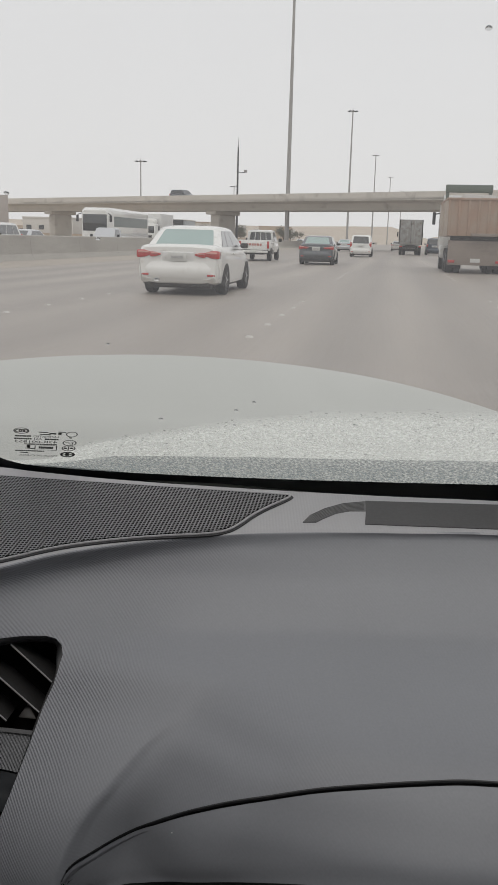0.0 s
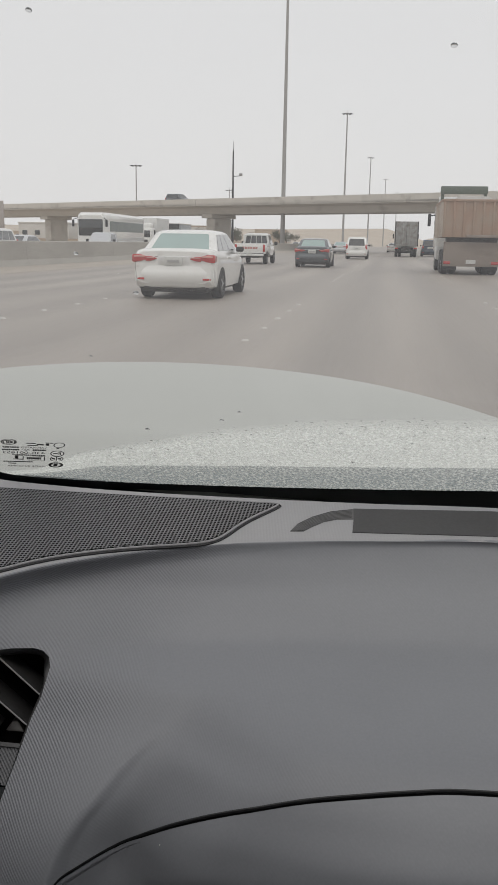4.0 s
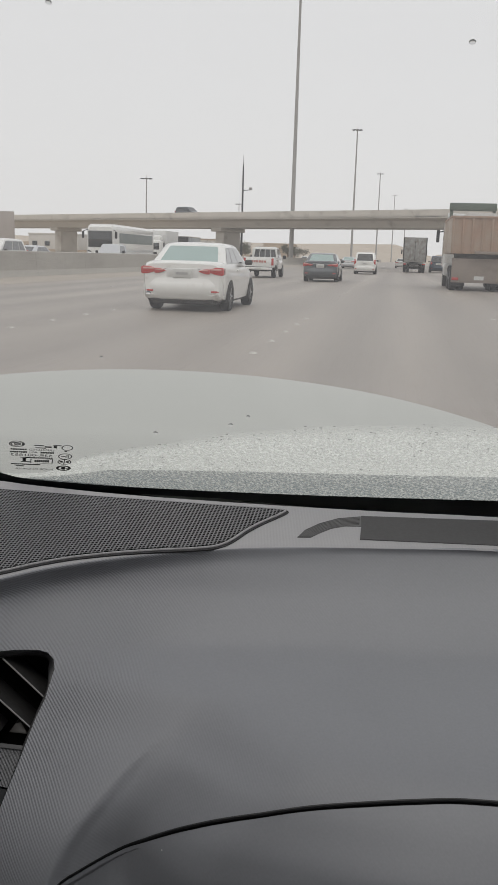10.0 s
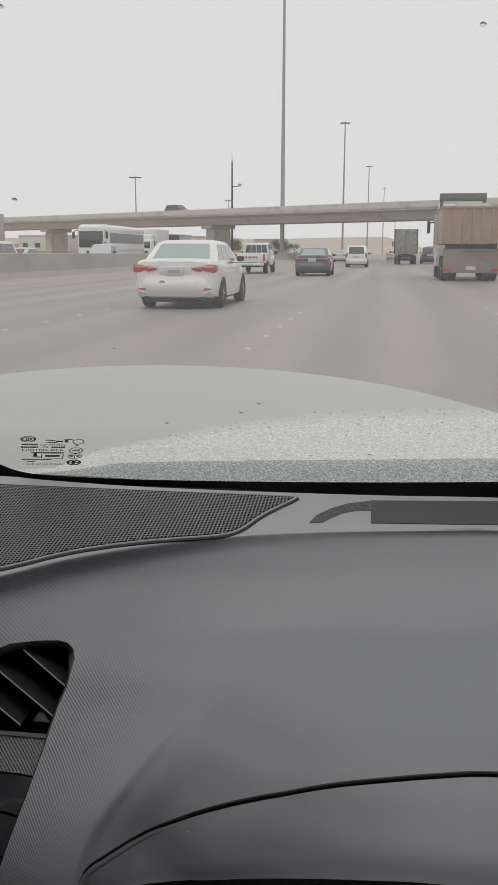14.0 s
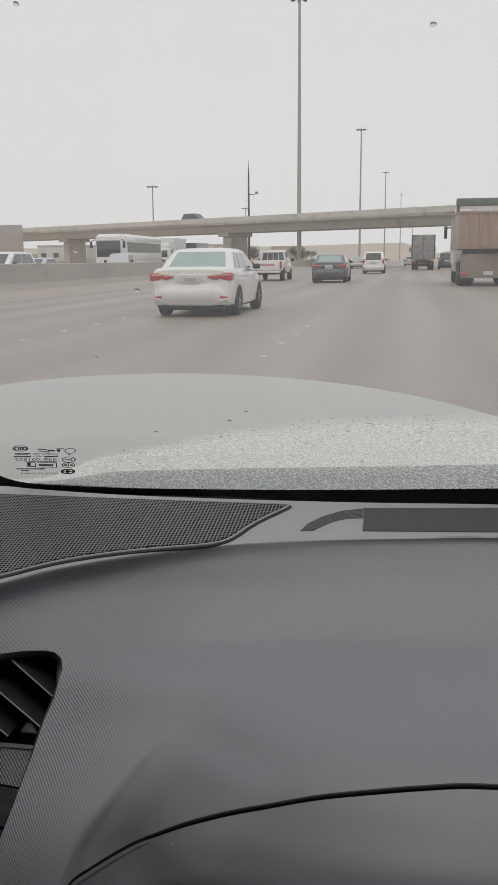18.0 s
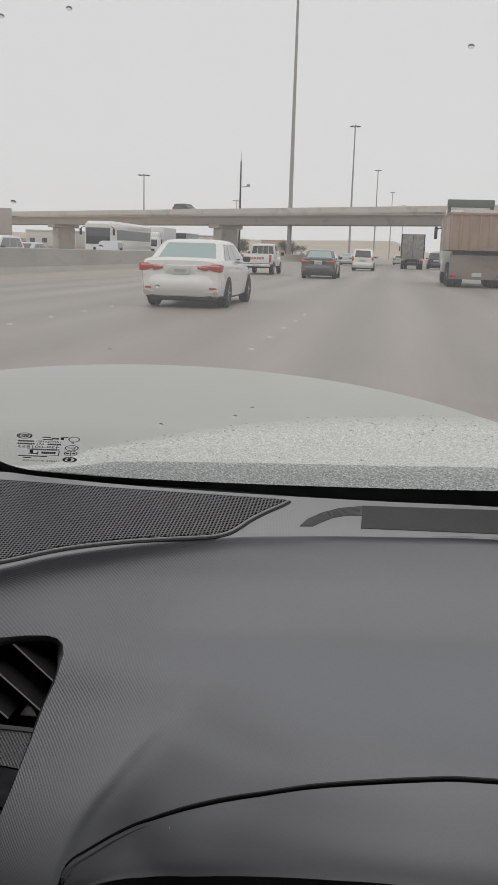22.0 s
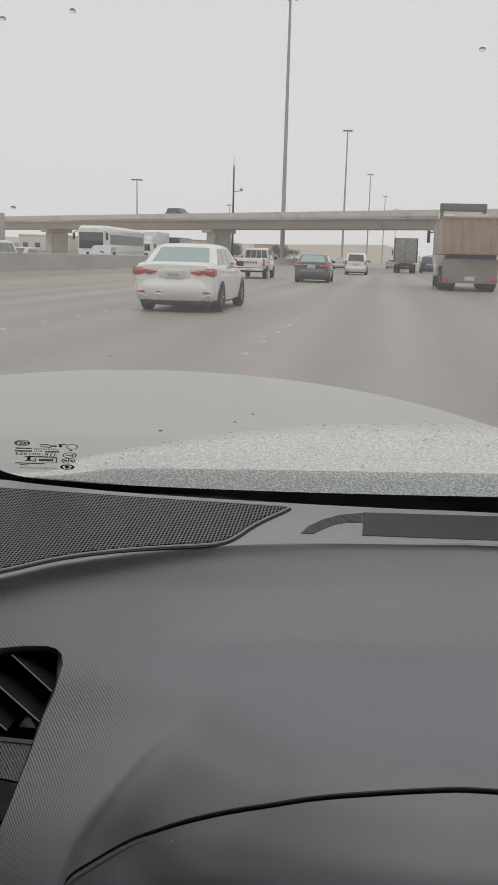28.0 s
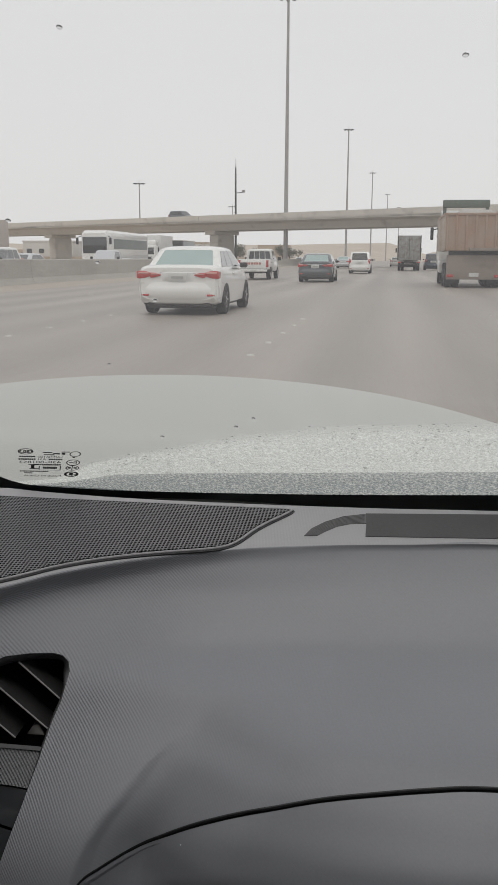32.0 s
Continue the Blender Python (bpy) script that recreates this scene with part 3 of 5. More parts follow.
grille = new("grille", perforated(0.0039, 0.0041, 0.00150))
grille.parent = dash
tagged(grille, "perforated speaker grille with small black holes", kind="stuff")
part("grille_shade", loft([[(x, y, top_z(y) + dz) for x, y in GRILLE] for dz in (-0.001, 0.0008)]), M["black"], dash, "black sheet as the shade under the grille")
rim = bmesh.new()
for (x0, y0), (x1, y1) in zip(GRILLE, GRILLE[1:] + GRILLE[:1]):
    tube(rim, (x0, y0, top_z(y0) + 0.002), (x1, y1, top_z(y1) + 0.002), 0.0014, n=8)
part("grille_rim", rim, M["dash_top"], dash, "raised rim round the grille")
groove = bmesh.new()
ring = []
for (ax, ay), (bx, by), (cx, cy) in zip(GRILLE[-1:] + GRILLE[:-1], GRILLE, GRILLE[1:] + GRILLE[:1]):
    out = Vector((cy - ay, ax - cx)).normalized() * 0.0026
    if not inside(GRILLE, bx + out.x * 0.5, by + out.y * 0.5):
        ring.append((bx + out.x, by + out.y))
    else:
        ring.append((bx - out.x, by - out.y))
for (x0, y0), (x1, y1) in zip(ring, ring[1:] + ring[:1]):
    tube(groove, (x0, y0, top_z(y0) + 0.0004), (x1, y1, top_z(y1) + 0.0004), 0.0013, n=6)
part("grille_groove", groove, M["black"], dash, "thin dark groove round the grille")

# demister outlet: a flat dark plate, darkened as a sunk tray's shade, with a ribbed, curved end
TRAY = [(-0.002, 0.957), (0.15, 0.971), (0.38, 0.966), (0.38, 0.902), (0.143, 0.911), (-0.0005, 0.900), (-0.0005, 0.932)]
HOOK = [(-0.066, 0.894), (-0.060, 0.912), (-0.046, 0.931), (-0.027, 0.947), (0.001, 0.9572), (0.001, 0.932), (-0.018, 0.929), (-0.032, 0.921), (-0.045, 0.906), (-0.052, 0.896)]
part("demister_tray", loft([[(x, y, top_z(y) + dz) for x, y in TRAY] for dz in (-0.003, 0.0009)]), M["tray"], dash, "flat demister outlet, darkened to look sunken", smooth=False)
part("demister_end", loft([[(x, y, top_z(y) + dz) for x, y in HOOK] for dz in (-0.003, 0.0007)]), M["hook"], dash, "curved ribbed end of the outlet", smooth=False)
for i in range(7):
    rib = bmesh.new()
    f = (i + 0.5) / 7
    outer = [(-0.066, 0.894), (-0.060, 0.912), (-0.046, 0.931), (-0.027, 0.947), (-0.003, 0.956)]
    inner = [(-0.052, 0.896), (-0.045, 0.906), (-0.032, 0.921), (-0.018, 0.929), (-0.003, 0.933)]
    line = [(a[0] * (1 - f) + b[0] * f, a[1] * (1 - f) + b[1] * f) for a, b in zip(outer, inner)]
    for a, b in zip(line, line[1:]):
        tube(rib, (*a, top_z(a[1]) + 0.0008), (*b, top_z(b[1]) + 0.0008), 0.0006, n=6)
    part("demister_slat", rib, M["hook"], dash)

# centre stack: a slanting inset with the air outlet, a ribbed strip and two blank glossy panels
well = bmesh.new()
loft([[(x, face_y(x, z) + 0.0015, z) for x, z in STACK], [(x, face_y(x, z) + 0.075, z) for x, z in STACK]], cap=False, bm=well)
bm_back = [well.verts.new((x, face_y(x, z) + 0.075, z)) for x, z in STACK]
well.faces.new(bm_back)
bmesh.ops.solidify(well, geom=list(well.faces), thickness=0.0015)
part("stack_well", well, M["cavity"], dash, "inner walls of the air outlet, blackened as its shade", smooth=False)


def stack_edge(z):
    return table([(0.7800, -0.3340), (0.8555, -0.3140), (0.9185, -0.2970), (0.9531, -0.2899), (0.9761, -0.2857), (0.9907, -0.2809), (1.0148, -0.2779)], z)


def stack_plate(z0, z1, back, material, name, label, thick=0.012):
    def at(x, v):
        z = z0 + (z1 - z0) * v
        e = stack_edge(z) - 0.0018
        xx = e - (-0.27 - x)
        return (xx, face_y(xx, z) + back, z)
    bm = sheet(at, steps(-0.43, -0.27, 12), steps(0, 1, 6), thick)
    return part(name, bm, material, dash, label)


stack_plate(0.9300, 0.9555, 0.004, M["trim"], "ribbed_strip", "grey ribbed trim strip below the air outlet")
stack_plate(0.9557, 0.9585, 0.001, M["tray_rib"], "outlet_sill", "lighter lower edge of the air outlet")
stack_plate(0.9030, 0.9275, 0.007, M["gloss_black"], "control_panel", "blank dark glossy control panel")
stack_plate(0.8731, 0.9010, 0.007, M["gloss_black"], "control_panel", "blank dark glossy control panel")
stack_plate(0.79, 0.8711, 0.007, M["gloss_black"], "control_panel", "blank dark glossy control panel")
lip = bmesh.new()
edge_line = STACK[:13]
for _ in range(2):
    edge_line = [edge_line[0]] + [(p[0] * (1 - f) + q[0] * f, p[1] * (1 - f) + q[1] * f) for p, q in zip(edge_line, edge_line[1:]) for f in (0.25, 0.75)] + [edge_line[-1]]
rings = []
for (ax, az), (bx, bz), (cx, cz) in zip(edge_line[:1] + edge_line[:-1], edge_line, edge_line[1:] + edge_line[-1:]):
    side = Vector((az - cz, 0, cx - ax)).normalized()
    r = 0.0016 + 0.0046 * smooth01(0.998, 1.016, bz)
    mid = Vector((bx, face_y(bx, bz) + 0.0018 + r, bz)) - side * r * 0.56
    rings.append([mid + (side * math.cos(a) + Vector((0, 1, 0)) * math.sin(a)) * r for a in steps(0, 2 * math.pi * 11 / 12, 11)])
loft(rings, bm=lip)
part("outlet_lip", lip, M["black"], dash, "rounded black inner lip of the air outlet")
vent = part("air_vent", boxed((-0.36, 0.815, 0.995), (0.16, 0.006, 0.06), 0.001), M["cavity"], dash, "black air outlet with slanting vanes")
for i in range(5):
    x, z = -0.3335 - 0.044 * i, 1.0146
    x0, z0 = x, z
    while x < stack_edge(z) - 0.002 and z > 0.9597:
        x, z = x + 0.0012, z - 0.00066
    front = [(x0, face_y(x0, z0) + 0.012, z0), (x, face_y(x, z) + 0.010, z)]
    rear = [(px - 0.010, py + 0.045, pz - 0.012) for px, py, pz in front]
    vane = loft([[front[0], front[1], rear[1], rear[0]], [Vector(q) + Vector((0.0012, 0, 0.0016)) for q in (front[0], front[1], rear[1], rear[0])]])
    blade = part("vane", vane, M["vane"], vent, "black slanting vane", smooth=False)
    # lighter tube paints the highlight along the vane's front edge
    part("vane_glint", tubed(Vector(front[0]) + Vector((0.0006, -0.0004, 0.0008)), Vector(front[1]) + Vector((0.0006, -0.0004, 0.0008)), 0.0009, n=6), M["vane_glint"], blade)

# the tab's brown is the light on the outlet floor, put into colour
tab = loft([[(x, face_y(x, z) + d, z) for x, z in ((-0.3120, 0.9600), (-0.3080, 0.9665), (-0.3020, 0.9675), (-0.2965, 0.9625), (-0.2940, 0.9600))] for d in (0.016, 0.030)])
bmesh.ops.bevel(tab, geom=list(tab.edges), offset=0.0008, segments=2, affect="EDGES", profile=0.5)
part("thumb_tab", tab, M["tab"], vent, "small thumb tab, its brown painted for the lit outlet floor")

# windscreen with its enamel border, printed marks and the rain on it
screen = tagged(thing("windscreen", "clear laminated windscreen, wet with fine rain along its foot", "windscreen"), kind="structure")


def on_glass(x, y, off=0.0):
    k = 1.12
    return (k * x, k * y + off * 0.5145, 1.4 + k * (glass_z(y) - 1.4) + off * 0.8575)


pane = part("pane", sheet(lambda x, y: on_glass(x, y), steps(-1.14, 0.38, 2), [1.03, 0.6, 0.17], 0.0008), M["glass"], screen, "clear wet glass with a faint veil painted in for haze")
pane.visible_shadow = False
FRIT = [(-1.12, 0.88), (-0.60, 0.865), (-0.50, 0.872), (-0.455, 0.882), (-0.44, 0.895), (-0.432, 0.910), (-0.426, 0.921), (-0.420, 0.934), (-0.412, 0.943), (-0.40, 0.950), (-0.373, 0.954), (-0.304, 0.956),
        (-0.20, 0.951), (-0.092, 0.942), (0.03, 0.928), (0.141, 0.913), (0.36, 0.888)]
edge = bmesh.new()
FX = steps(-1.12, -0.46, 8) + steps(-0.455, -0.36, 30) + steps(-0.35, 0.36, 24)
rows = [[edge.verts.new(on_glass(x, table(FRIT, x) if k else 1.02, -0.002)) for x in FX] for k in (0, 1)]
for i in range(len(FX) - 1):
    edge.faces.new((rows[0][i], rows[0][i + 1], rows[1][i + 1], rows[1][i]))
bmesh.ops.solidify(edge, geom=list(edge.faces), thickness=0.001)
part("enamel_border", edge, M["frit"], screen, "black enamel border", smooth=False)

FILM_TOP = [(-0.43, 0.949), (-0.372, 0.936), (-0.316, 0.886), (-0.261, 0.852), (-0.192, 0.819), (-0.131, 0.788), (-0.075, 0.768), (-0.024, 0.753), (0.04, 0.743), (0.109, 0.738), (0.37, 0.742)]
FILM_LOW = [(-0.43, 0.966), (-0.37, 0.950), (-0.32, 0.929), (-0.279, 0.911), (-0.15, 0.890), (0.0, 0.871), (0.129, 0.854), (0.37, 0.83)]


def strip(name, upper, lower, material, label, wobble, soft):
    """A wet band between two lines on the glass, thin towards its upper edge."""
    us, vs = steps(-0.43, 0.37, 100), (0.0, 0.10, 0.22, 1.0)
    bm = bmesh.new()
    wet = bm.verts.layers.float.new("wet")
    rows = []
    for v in vs:
        row = []
        for x in us:
            hi, lo = table(upper, x) + wobble * noise.noise((x * 60, 0, 0)), table(lower, x) + wobble * noise.noise((x * 90, 5, 0))
            p = bm.verts.new(on_glass(x, hi + (lo - hi) * v, 0.002))
            p[wet] = min(1.0, (1 - soft) + soft * v / 0.22)
            row.append(p)
        rows.append(row)
    for a, b in zip(rows, rows[1:]):
        for i in range(100):
            bm.faces.new((a[i], a[i + 1], b[i + 1], b[i]))
    ob = part(name, bm, material, screen, label, smooth=False)
    ob.visible_shadow = False
    return ob


strip("rain_film", FILM_TOP, FILM_LOW, M["film"], "whitish fine rain outside the wiper's arc", 0.003, 0.8)
# lower band: darker grey-blue specks down to the foot of the glass
strip("rain_film", FILM_LOW, [(-0.43, 1.0), (0.37, 1.0)], M["film_low"], "greyer speckled band along the foot of the glass", 0.003, 0.3)

# maker's marks, printed to be read from outside
U0 = Vector(on_glass(-0.283, 0.821, -0.003))
US, VS = Vector((-0.084, 0.0067, -0.0040)), Vector(on_glass(-0.323, 0.907, -0.003)) - U0


def mark_at(u, v):
    """Along the line of print (from its first letter) and down the block, both 0 to 1."""
    return U0 + US * u + VS * v


def print_bar(u0, u1, v0, v1):
    bm = bmesh.new()
    n = max(1, round((u1 - u0) / 0.034)) if u1 - u0 > 0.19 and v1 - v0 > 0.04 else 1
    for i in range(n):
        a, b = u0 + (u1 - u0) * i / n, u0 + (u1 - u0) * (i + (0.86 if n > 1 else 1)) / n
        bm.faces.new([bm.verts.new(mark_at(u, v)) for u, v in ((a, v0), (b, v0), (b, v1 if i % 3 else v1 - 0.012), (a, v1))])
    return part("print", bm, M["print"], screen, smooth=False)


def print_ring(u, v, ru, rv, wide=0.25):
    bm = bmesh.new()
    n = 24
    ring = [[bm.verts.new(mark_at(u + ru * k * math.cos(2 * math.pi * i / n), v + rv * k * math.sin(2 * math.pi * i / n))) for i in range(n)] for k in (1, 1 - wide)]
    for i in range(n):
        j = (i + 1) % n
        bm.faces.new((ring[0][i], ring[0][j], ring[1][j], ring[1][i]))
    return part("print", bm, M["print"], screen, smooth=False)


def print_text(text, u, v, high, wide):
    cu = bpy.data.curves.new("print", "FONT")
    cu.body, cu.size = text, 1.0
    ob = new("print", cu)
    bpy.context.view_layer.update()
    me = bpy.data.meshes.new_from_object(ob.evaluated_get(bpy.context.evaluated_depsgraph_get()))
    bpy.data.objects.remove(ob)
    span = max(p.co.x for p in me.vertices) or 1
    for p in me.vertices:
        p.co = mark_at(u + p.co.x / span * wide, v - p.co.y / 0.7 * high)
    me.materials.append(M["print"])
    made = new("print", me)
    made.parent = screen
    return made


print_text("LAMINATED", 0.31, 0.335, 0.065, 0.38)
print_text("AS1", 0.56, 0.42, 0.065, 0.12)
print_text("43R-001853", 0.32, 0.535, 0.085, 0.65)
print_text("MADE IN CHINA", 0.28, 1.05, 0.065, 0.62)
print_text("E", 0.07, 0.55, 0.10, 0.06)
# lines of small print, a bold maker's mark, a framed number and a bold sign
SMALL = ((0.73, 0.98, 0.275, 0.325), (0.31, 0.52, 0.365, 0.42), (0.72, 0.99, 0.365, 0.42), (0.32, 0.76, 0.56, 0.605), (0.50, 0.97, 0.82, 0.865), (0.76, 0.89, 0.895, 0.935), (0.37, 0.60, 0.66, 0.745))
BOLD = ((0.22, 0.34, 0.12, 0.15), (0.28, 0.33, 0.15, 0.23), (0.36, 0.46, 0.17, 0.22), (0.48, 0.62, 0.14, 0.175), (0.44, 0.60, 0.215, 0.25), (0.68, 0.83, 0.57, 0.605), (0.73, 0.785, 0.605, 0.73), (0.66, 0.81, 0.73, 0.765),
        (0.31, 0.66, 0.615, 0.63), (0.31, 0.66, 0.785, 0.80), (0.31, 0.325, 0.63, 0.785), (0.645, 0.66, 0.63, 0.785), (0.12, 0.16, 0.30, 0.34), (0.13, 0.20, 0.485, 0.515),
        (0.125, 0.14, 0.61, 0.79), (0.06, 0.11, 0.67, 0.73), (0.155, 0.205, 0.67, 0.73), (0.05, 0.21, 0.925, 0.955), (0.10, 0.16, 0.88, 1.0))
for bar in SMALL + BOLD:
    print_bar(*bar)
for ring in ((0.88, 0.12, 0.12, 0.10, 0.16), (0.92, 0.12, 0.055, 0.06, 0.35), (0.87, 0.12, 0.05, 0.055, 0.35), (0.82, 0.12, 0.04, 0.05, 0.4),
             (0.13, 0.20, 0.085, 0.09, 0.18), (0.135, 0.50, 0.107, 0.105, 0.16), (0.13, 0.70, 0.107, 0.10, 0.16), (0.125, 0.94, 0.118, 0.105, 0.34)):
    print_ring(*ring)

water = bpy.data.materials.new("water_drop")
water.use_nodes = True
wb = water.node_tree.nodes["Principled BSDF"]
wb.inputs["Transmission Weight"].default_value, wb.inputs["IOR"].default_value, wb.inputs["Roughness"].default_value = 1.0, 1.33, 0.0
M["water"] = water
DROPS = [(-0.124, 0.361, 1.8), (0.040, 0.380, 1.9), (-0.139, 0.560, 2.6), (-0.203, 0.480, 2.2), (-0.197, 0.795, 3.0), (-0.120, 0.765, 2.8), (-0.101, 0.745, 2.4), (-0.014, 0.783, 2.6),
         (-0.230, 0.850, 2.0), (-0.004, 0.858, 2.6), (-0.164, 0.519, 2.0), (-0.201, 0.650, 1.8), (-0.155, 0.364, 1.8), (-0.127, 0.800, 2.0), (0.050, 0.800, 1.8)]
for x, y, mm in DROPS:
    mm *= 0.87
    bm = bmesh.new()
    bmesh.ops.create_uvsphere(bm, u_segments=14, v_segments=9, radius=1)
    for v in bm.verts:
        v.co = Vector((v.co.x * mm * 0.00095, v.co.y * mm * 0.0009 * (1.1 if v.co.y < 0 else 0.9), v.co.z * mm * 0.00045))
    ob = finish(bm, "raindrop", M["water"], label="clear raindrop standing on the windscreen")
    tagged(ob, category="raindrop", group="drops on the windscreen")
    ob.matrix_world = Matrix.Translation(on_glass(x, y, 0.0022)) @ pose(0, 0, 0, -30.96)
rng = random.Random(5)
flecks = bmesh.new()
for i in range(900):
    x = rng.uniform(-0.30, 0.20)
    y = table(FILM_TOP, x) + rng.random() ** 0.8 * (table(FILM_LOW, x) - table(FILM_TOP, x))
    r = rng.choice((0.0004, 0.0005, 0.0007, 0.001))
    made = bmesh.ops.create_icosphere(flecks, subdivisions=1, radius=1)["verts"]
    bmesh.ops.transform(flecks, matrix=Matrix.Translation(on_glass(x, y, 0.003)) @ pose(0, 0, 0, -30.96) @ Matrix.Diagonal((r * rng.uniform(0.8, 2), r, r * 0.5, 1)), verts=made)
tagged(part("fine_drops", flecks, M["water"], screen, "fine drops on the glass"), kind="stuff")

# bonnet and the scuttle below the glass
bonnet = thing("bonnet", "wet white car bonnet, gently domed, seen through the windscreen", "bonnet")


def bonnet_z(x, y):
    return 1.1485 - 2.2 * max(0.0, 1.2 - y) ** 2 - 0.1374 * (y - 1.9) - 0.20 * (y - 1.9) ** 2 - 0.17 * (x + 0.42) ** 2 * (1 + 0.17 * smooth01(0.0, 0.5, abs(x + 0.42) - 0.3))


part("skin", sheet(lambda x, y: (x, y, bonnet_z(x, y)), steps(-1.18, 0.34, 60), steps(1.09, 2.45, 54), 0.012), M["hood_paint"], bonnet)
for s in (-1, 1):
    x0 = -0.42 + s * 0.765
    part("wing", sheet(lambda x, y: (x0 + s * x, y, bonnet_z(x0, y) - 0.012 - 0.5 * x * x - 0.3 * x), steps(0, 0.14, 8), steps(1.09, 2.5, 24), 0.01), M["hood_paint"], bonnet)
part("scuttle", sheet(lambda x, y: (x, y, 1.05 + 0.1 * (y - 1.0)), steps(-1.2, 0.4, 8), steps(1.02, 1.14, 3), 0.01), M["tray"], bonnet, "dark scuttle panel at the foot of the glass")

# the closed cabin round the camera: unseen, added to shape the light on the dashboard
def shell(name, bm, material, label, category):
    return tagged(finish(bm, name, material, label=label, smooth=False), category=category, kind="structure")


shell("ceiling", boxed((-0.38, -0.78, 1.645), (1.54, 1.90, 0.04), 0.008), M["liner"], "light grey fabric roof lining", "ceiling")
shell("floor", boxed((-0.38, -0.55, 0.36), (1.60, 2.9, 0.04)), M["carpet"], "dark carpeted cabin floor", "floor")
shell("wall_front", boxed((-0.38, 1.0, 0.72), (1.60, 0.03, 0.72)), M["carpet"], "dark bulkhead under the dashboard", "wall")
# full-height wall with no rear window, added to cut light from behind
shell("rear_light_block", boxed((-0.38, -1.78, 0.98), (1.54, 0.04, 1.26)), M["carpet"], "added unseen rear wall that blocks light from behind", "wall")
for s, nm in ((-1, "wall_left"), (1, "wall_right")):
    x = -0.38 + 0.80 * s
    shell(nm, boxed((x, -0.40, 0.71), (0.05, 2.78, 0.70)), M["tray"], "dark door linings below the side windows", "wall")
    for y in (-0.62, -1.72):
        tagged(finish(boxed((x, y, 1.345), (0.05, 0.10, 0.58)), "pillar", M["liner"], smooth=False), "grey padded window pillar", "pillar", kind="structure")
    a = Vector((x, 1.02, 1.09))
    b = Vector((x, 0.17, 1.63))
    tagged(finish(tubed(a, b, 0.035, n=10), "pillar", M["liner"]), "grey padded windscreen pillar", "pillar", kind="structure")
    # unseen panes: the left tint dims the dashboard, the clear right one brightens it
    wnd = tagged(finish(boxed((x, -0.40, 1.35), (0.004, 2.7, 0.56)), "window_left" if s < 0 else "window_right", M["side_glass" if s < 0 else "clear_side_glass"], smooth=False), "unseen side window, tinted to dim the driver's side" if s < 0 else "unseen side window, left clear to light the right side", "window", kind="structure")
    wnd.visible_shadow = False


# ---- the motorway ----
def bend(y):
    return y * y / BEND if y > 0 else 0.0


def ribbon(x0, x1, z0, z1, y0=-80, y1=1500, step=12):
    bm = bmesh.new()
    n = int((y1 - y0) / step)
    last = None
    for i in range(n + 1):
        y = y0 + (y1 - y0) * i / n
        now = [bm.verts.new((x + bend(y), y, ROAD + z)) for x, z in ((x0, z0), (x1, z1))]
        if last:
            bm.faces.new((last[0], last[1], now[1], now[0]))
        last = now
    return bm


def flat(name, x0, x1, z, material, label, category, y1=1500):
    return tagged(finish(ribbon(x0, x1, z, z, y1=y1), name, material, smooth=False), label, category, kind="structure")


def ground_z(x, y):
    """Flat along the motorway, rising to low sand hills far ahead."""
    if y < 380:
        return ROAD - 0.06
    hills = smooth01(380, 800, y) * (11 + 5 * noise.noise((x / 260, y / 260, 0))) + smooth01(800, 1800, y) * (16 + 9 * noise.noise((x / 500, y / 500, 3)))
    return ROAD - 0.06 + hills * smooth01(20, 90, abs(x - bend(min(y, 1500)) + 2))


ground_bm = bmesh.new()
bmesh.ops.create_grid(ground_bm, x_segments=150, y_segments=150, size=4600)
for v in ground_bm.verts:
    v.co.z = ground_z(v.co.x, v.co.y)
tagged(finish(ground_bm, "ground", M["sand"]), "flat desert sand, paled for haze, reaching the hazy horizon", "ground", kind="structure")
flat("road", -14.2, 7.1, 0.0, M["road"], "worn grey motorway asphalt with pale wheel tracks, damp with rain", "road")
flat("road_opposite", -36.5, -18.4, 0.0, M["road"], "grey asphalt of the oncoming carriageway", "road")
flat("verge", 7.1, 10.5, -0.02, M["shoulder"], "dusty sand verge beside the asphalt", "verge")
flat("median", -18.4, -14.2, -0.02, M["shoulder"], "dusty strip between the carriageways", "median")

# dusty drift along the foot of the barrier
drift = ribbon(-15.1, -13.2, 0.12, 0.004, y1=420)
tagged(finish(drift, "sand_drift", M["shoulder"]), "pale blown sand along the foot of the barrier", "sand", kind="structure")

barrier = tagged(thing("barrier", "long pale concrete crash barrier between the carriageways", "barrier"), kind="structure")
profile = [(-0.33, 0), (-0.33, 0.08), (-0.17, 0.36), (-0.11, 1.10), (-0.08, 1.13), (0.08, 1.13), (0.11, 1.10), (0.17, 0.36), (0.33, 0.08), (0.33, 0)]
y = -24.0
while y < 420:
    step = 6.0 if y < 120 else 12.0
    a, b = y + 0.008, y + step - 0.008
    seg = loft([[(-15.2 + px + bend(yy), yy, ROAD + pz) for px, pz in profile] for yy in (a, b)])
    part("barrier_block", seg, M["concrete"], barrier, smooth=False)
    y += step
kerb = ribbon(7.05, 7.35, 0.10, 0.10, y1=600)
bmesh.ops.solidify(kerb, geom=list(kerb.faces), thickness=0.14)
tagged(finish(kerb, "kerb", M["concrete"], smooth=False), "low concrete kerb at the edge of the asphalt", "kerb", kind="structure")

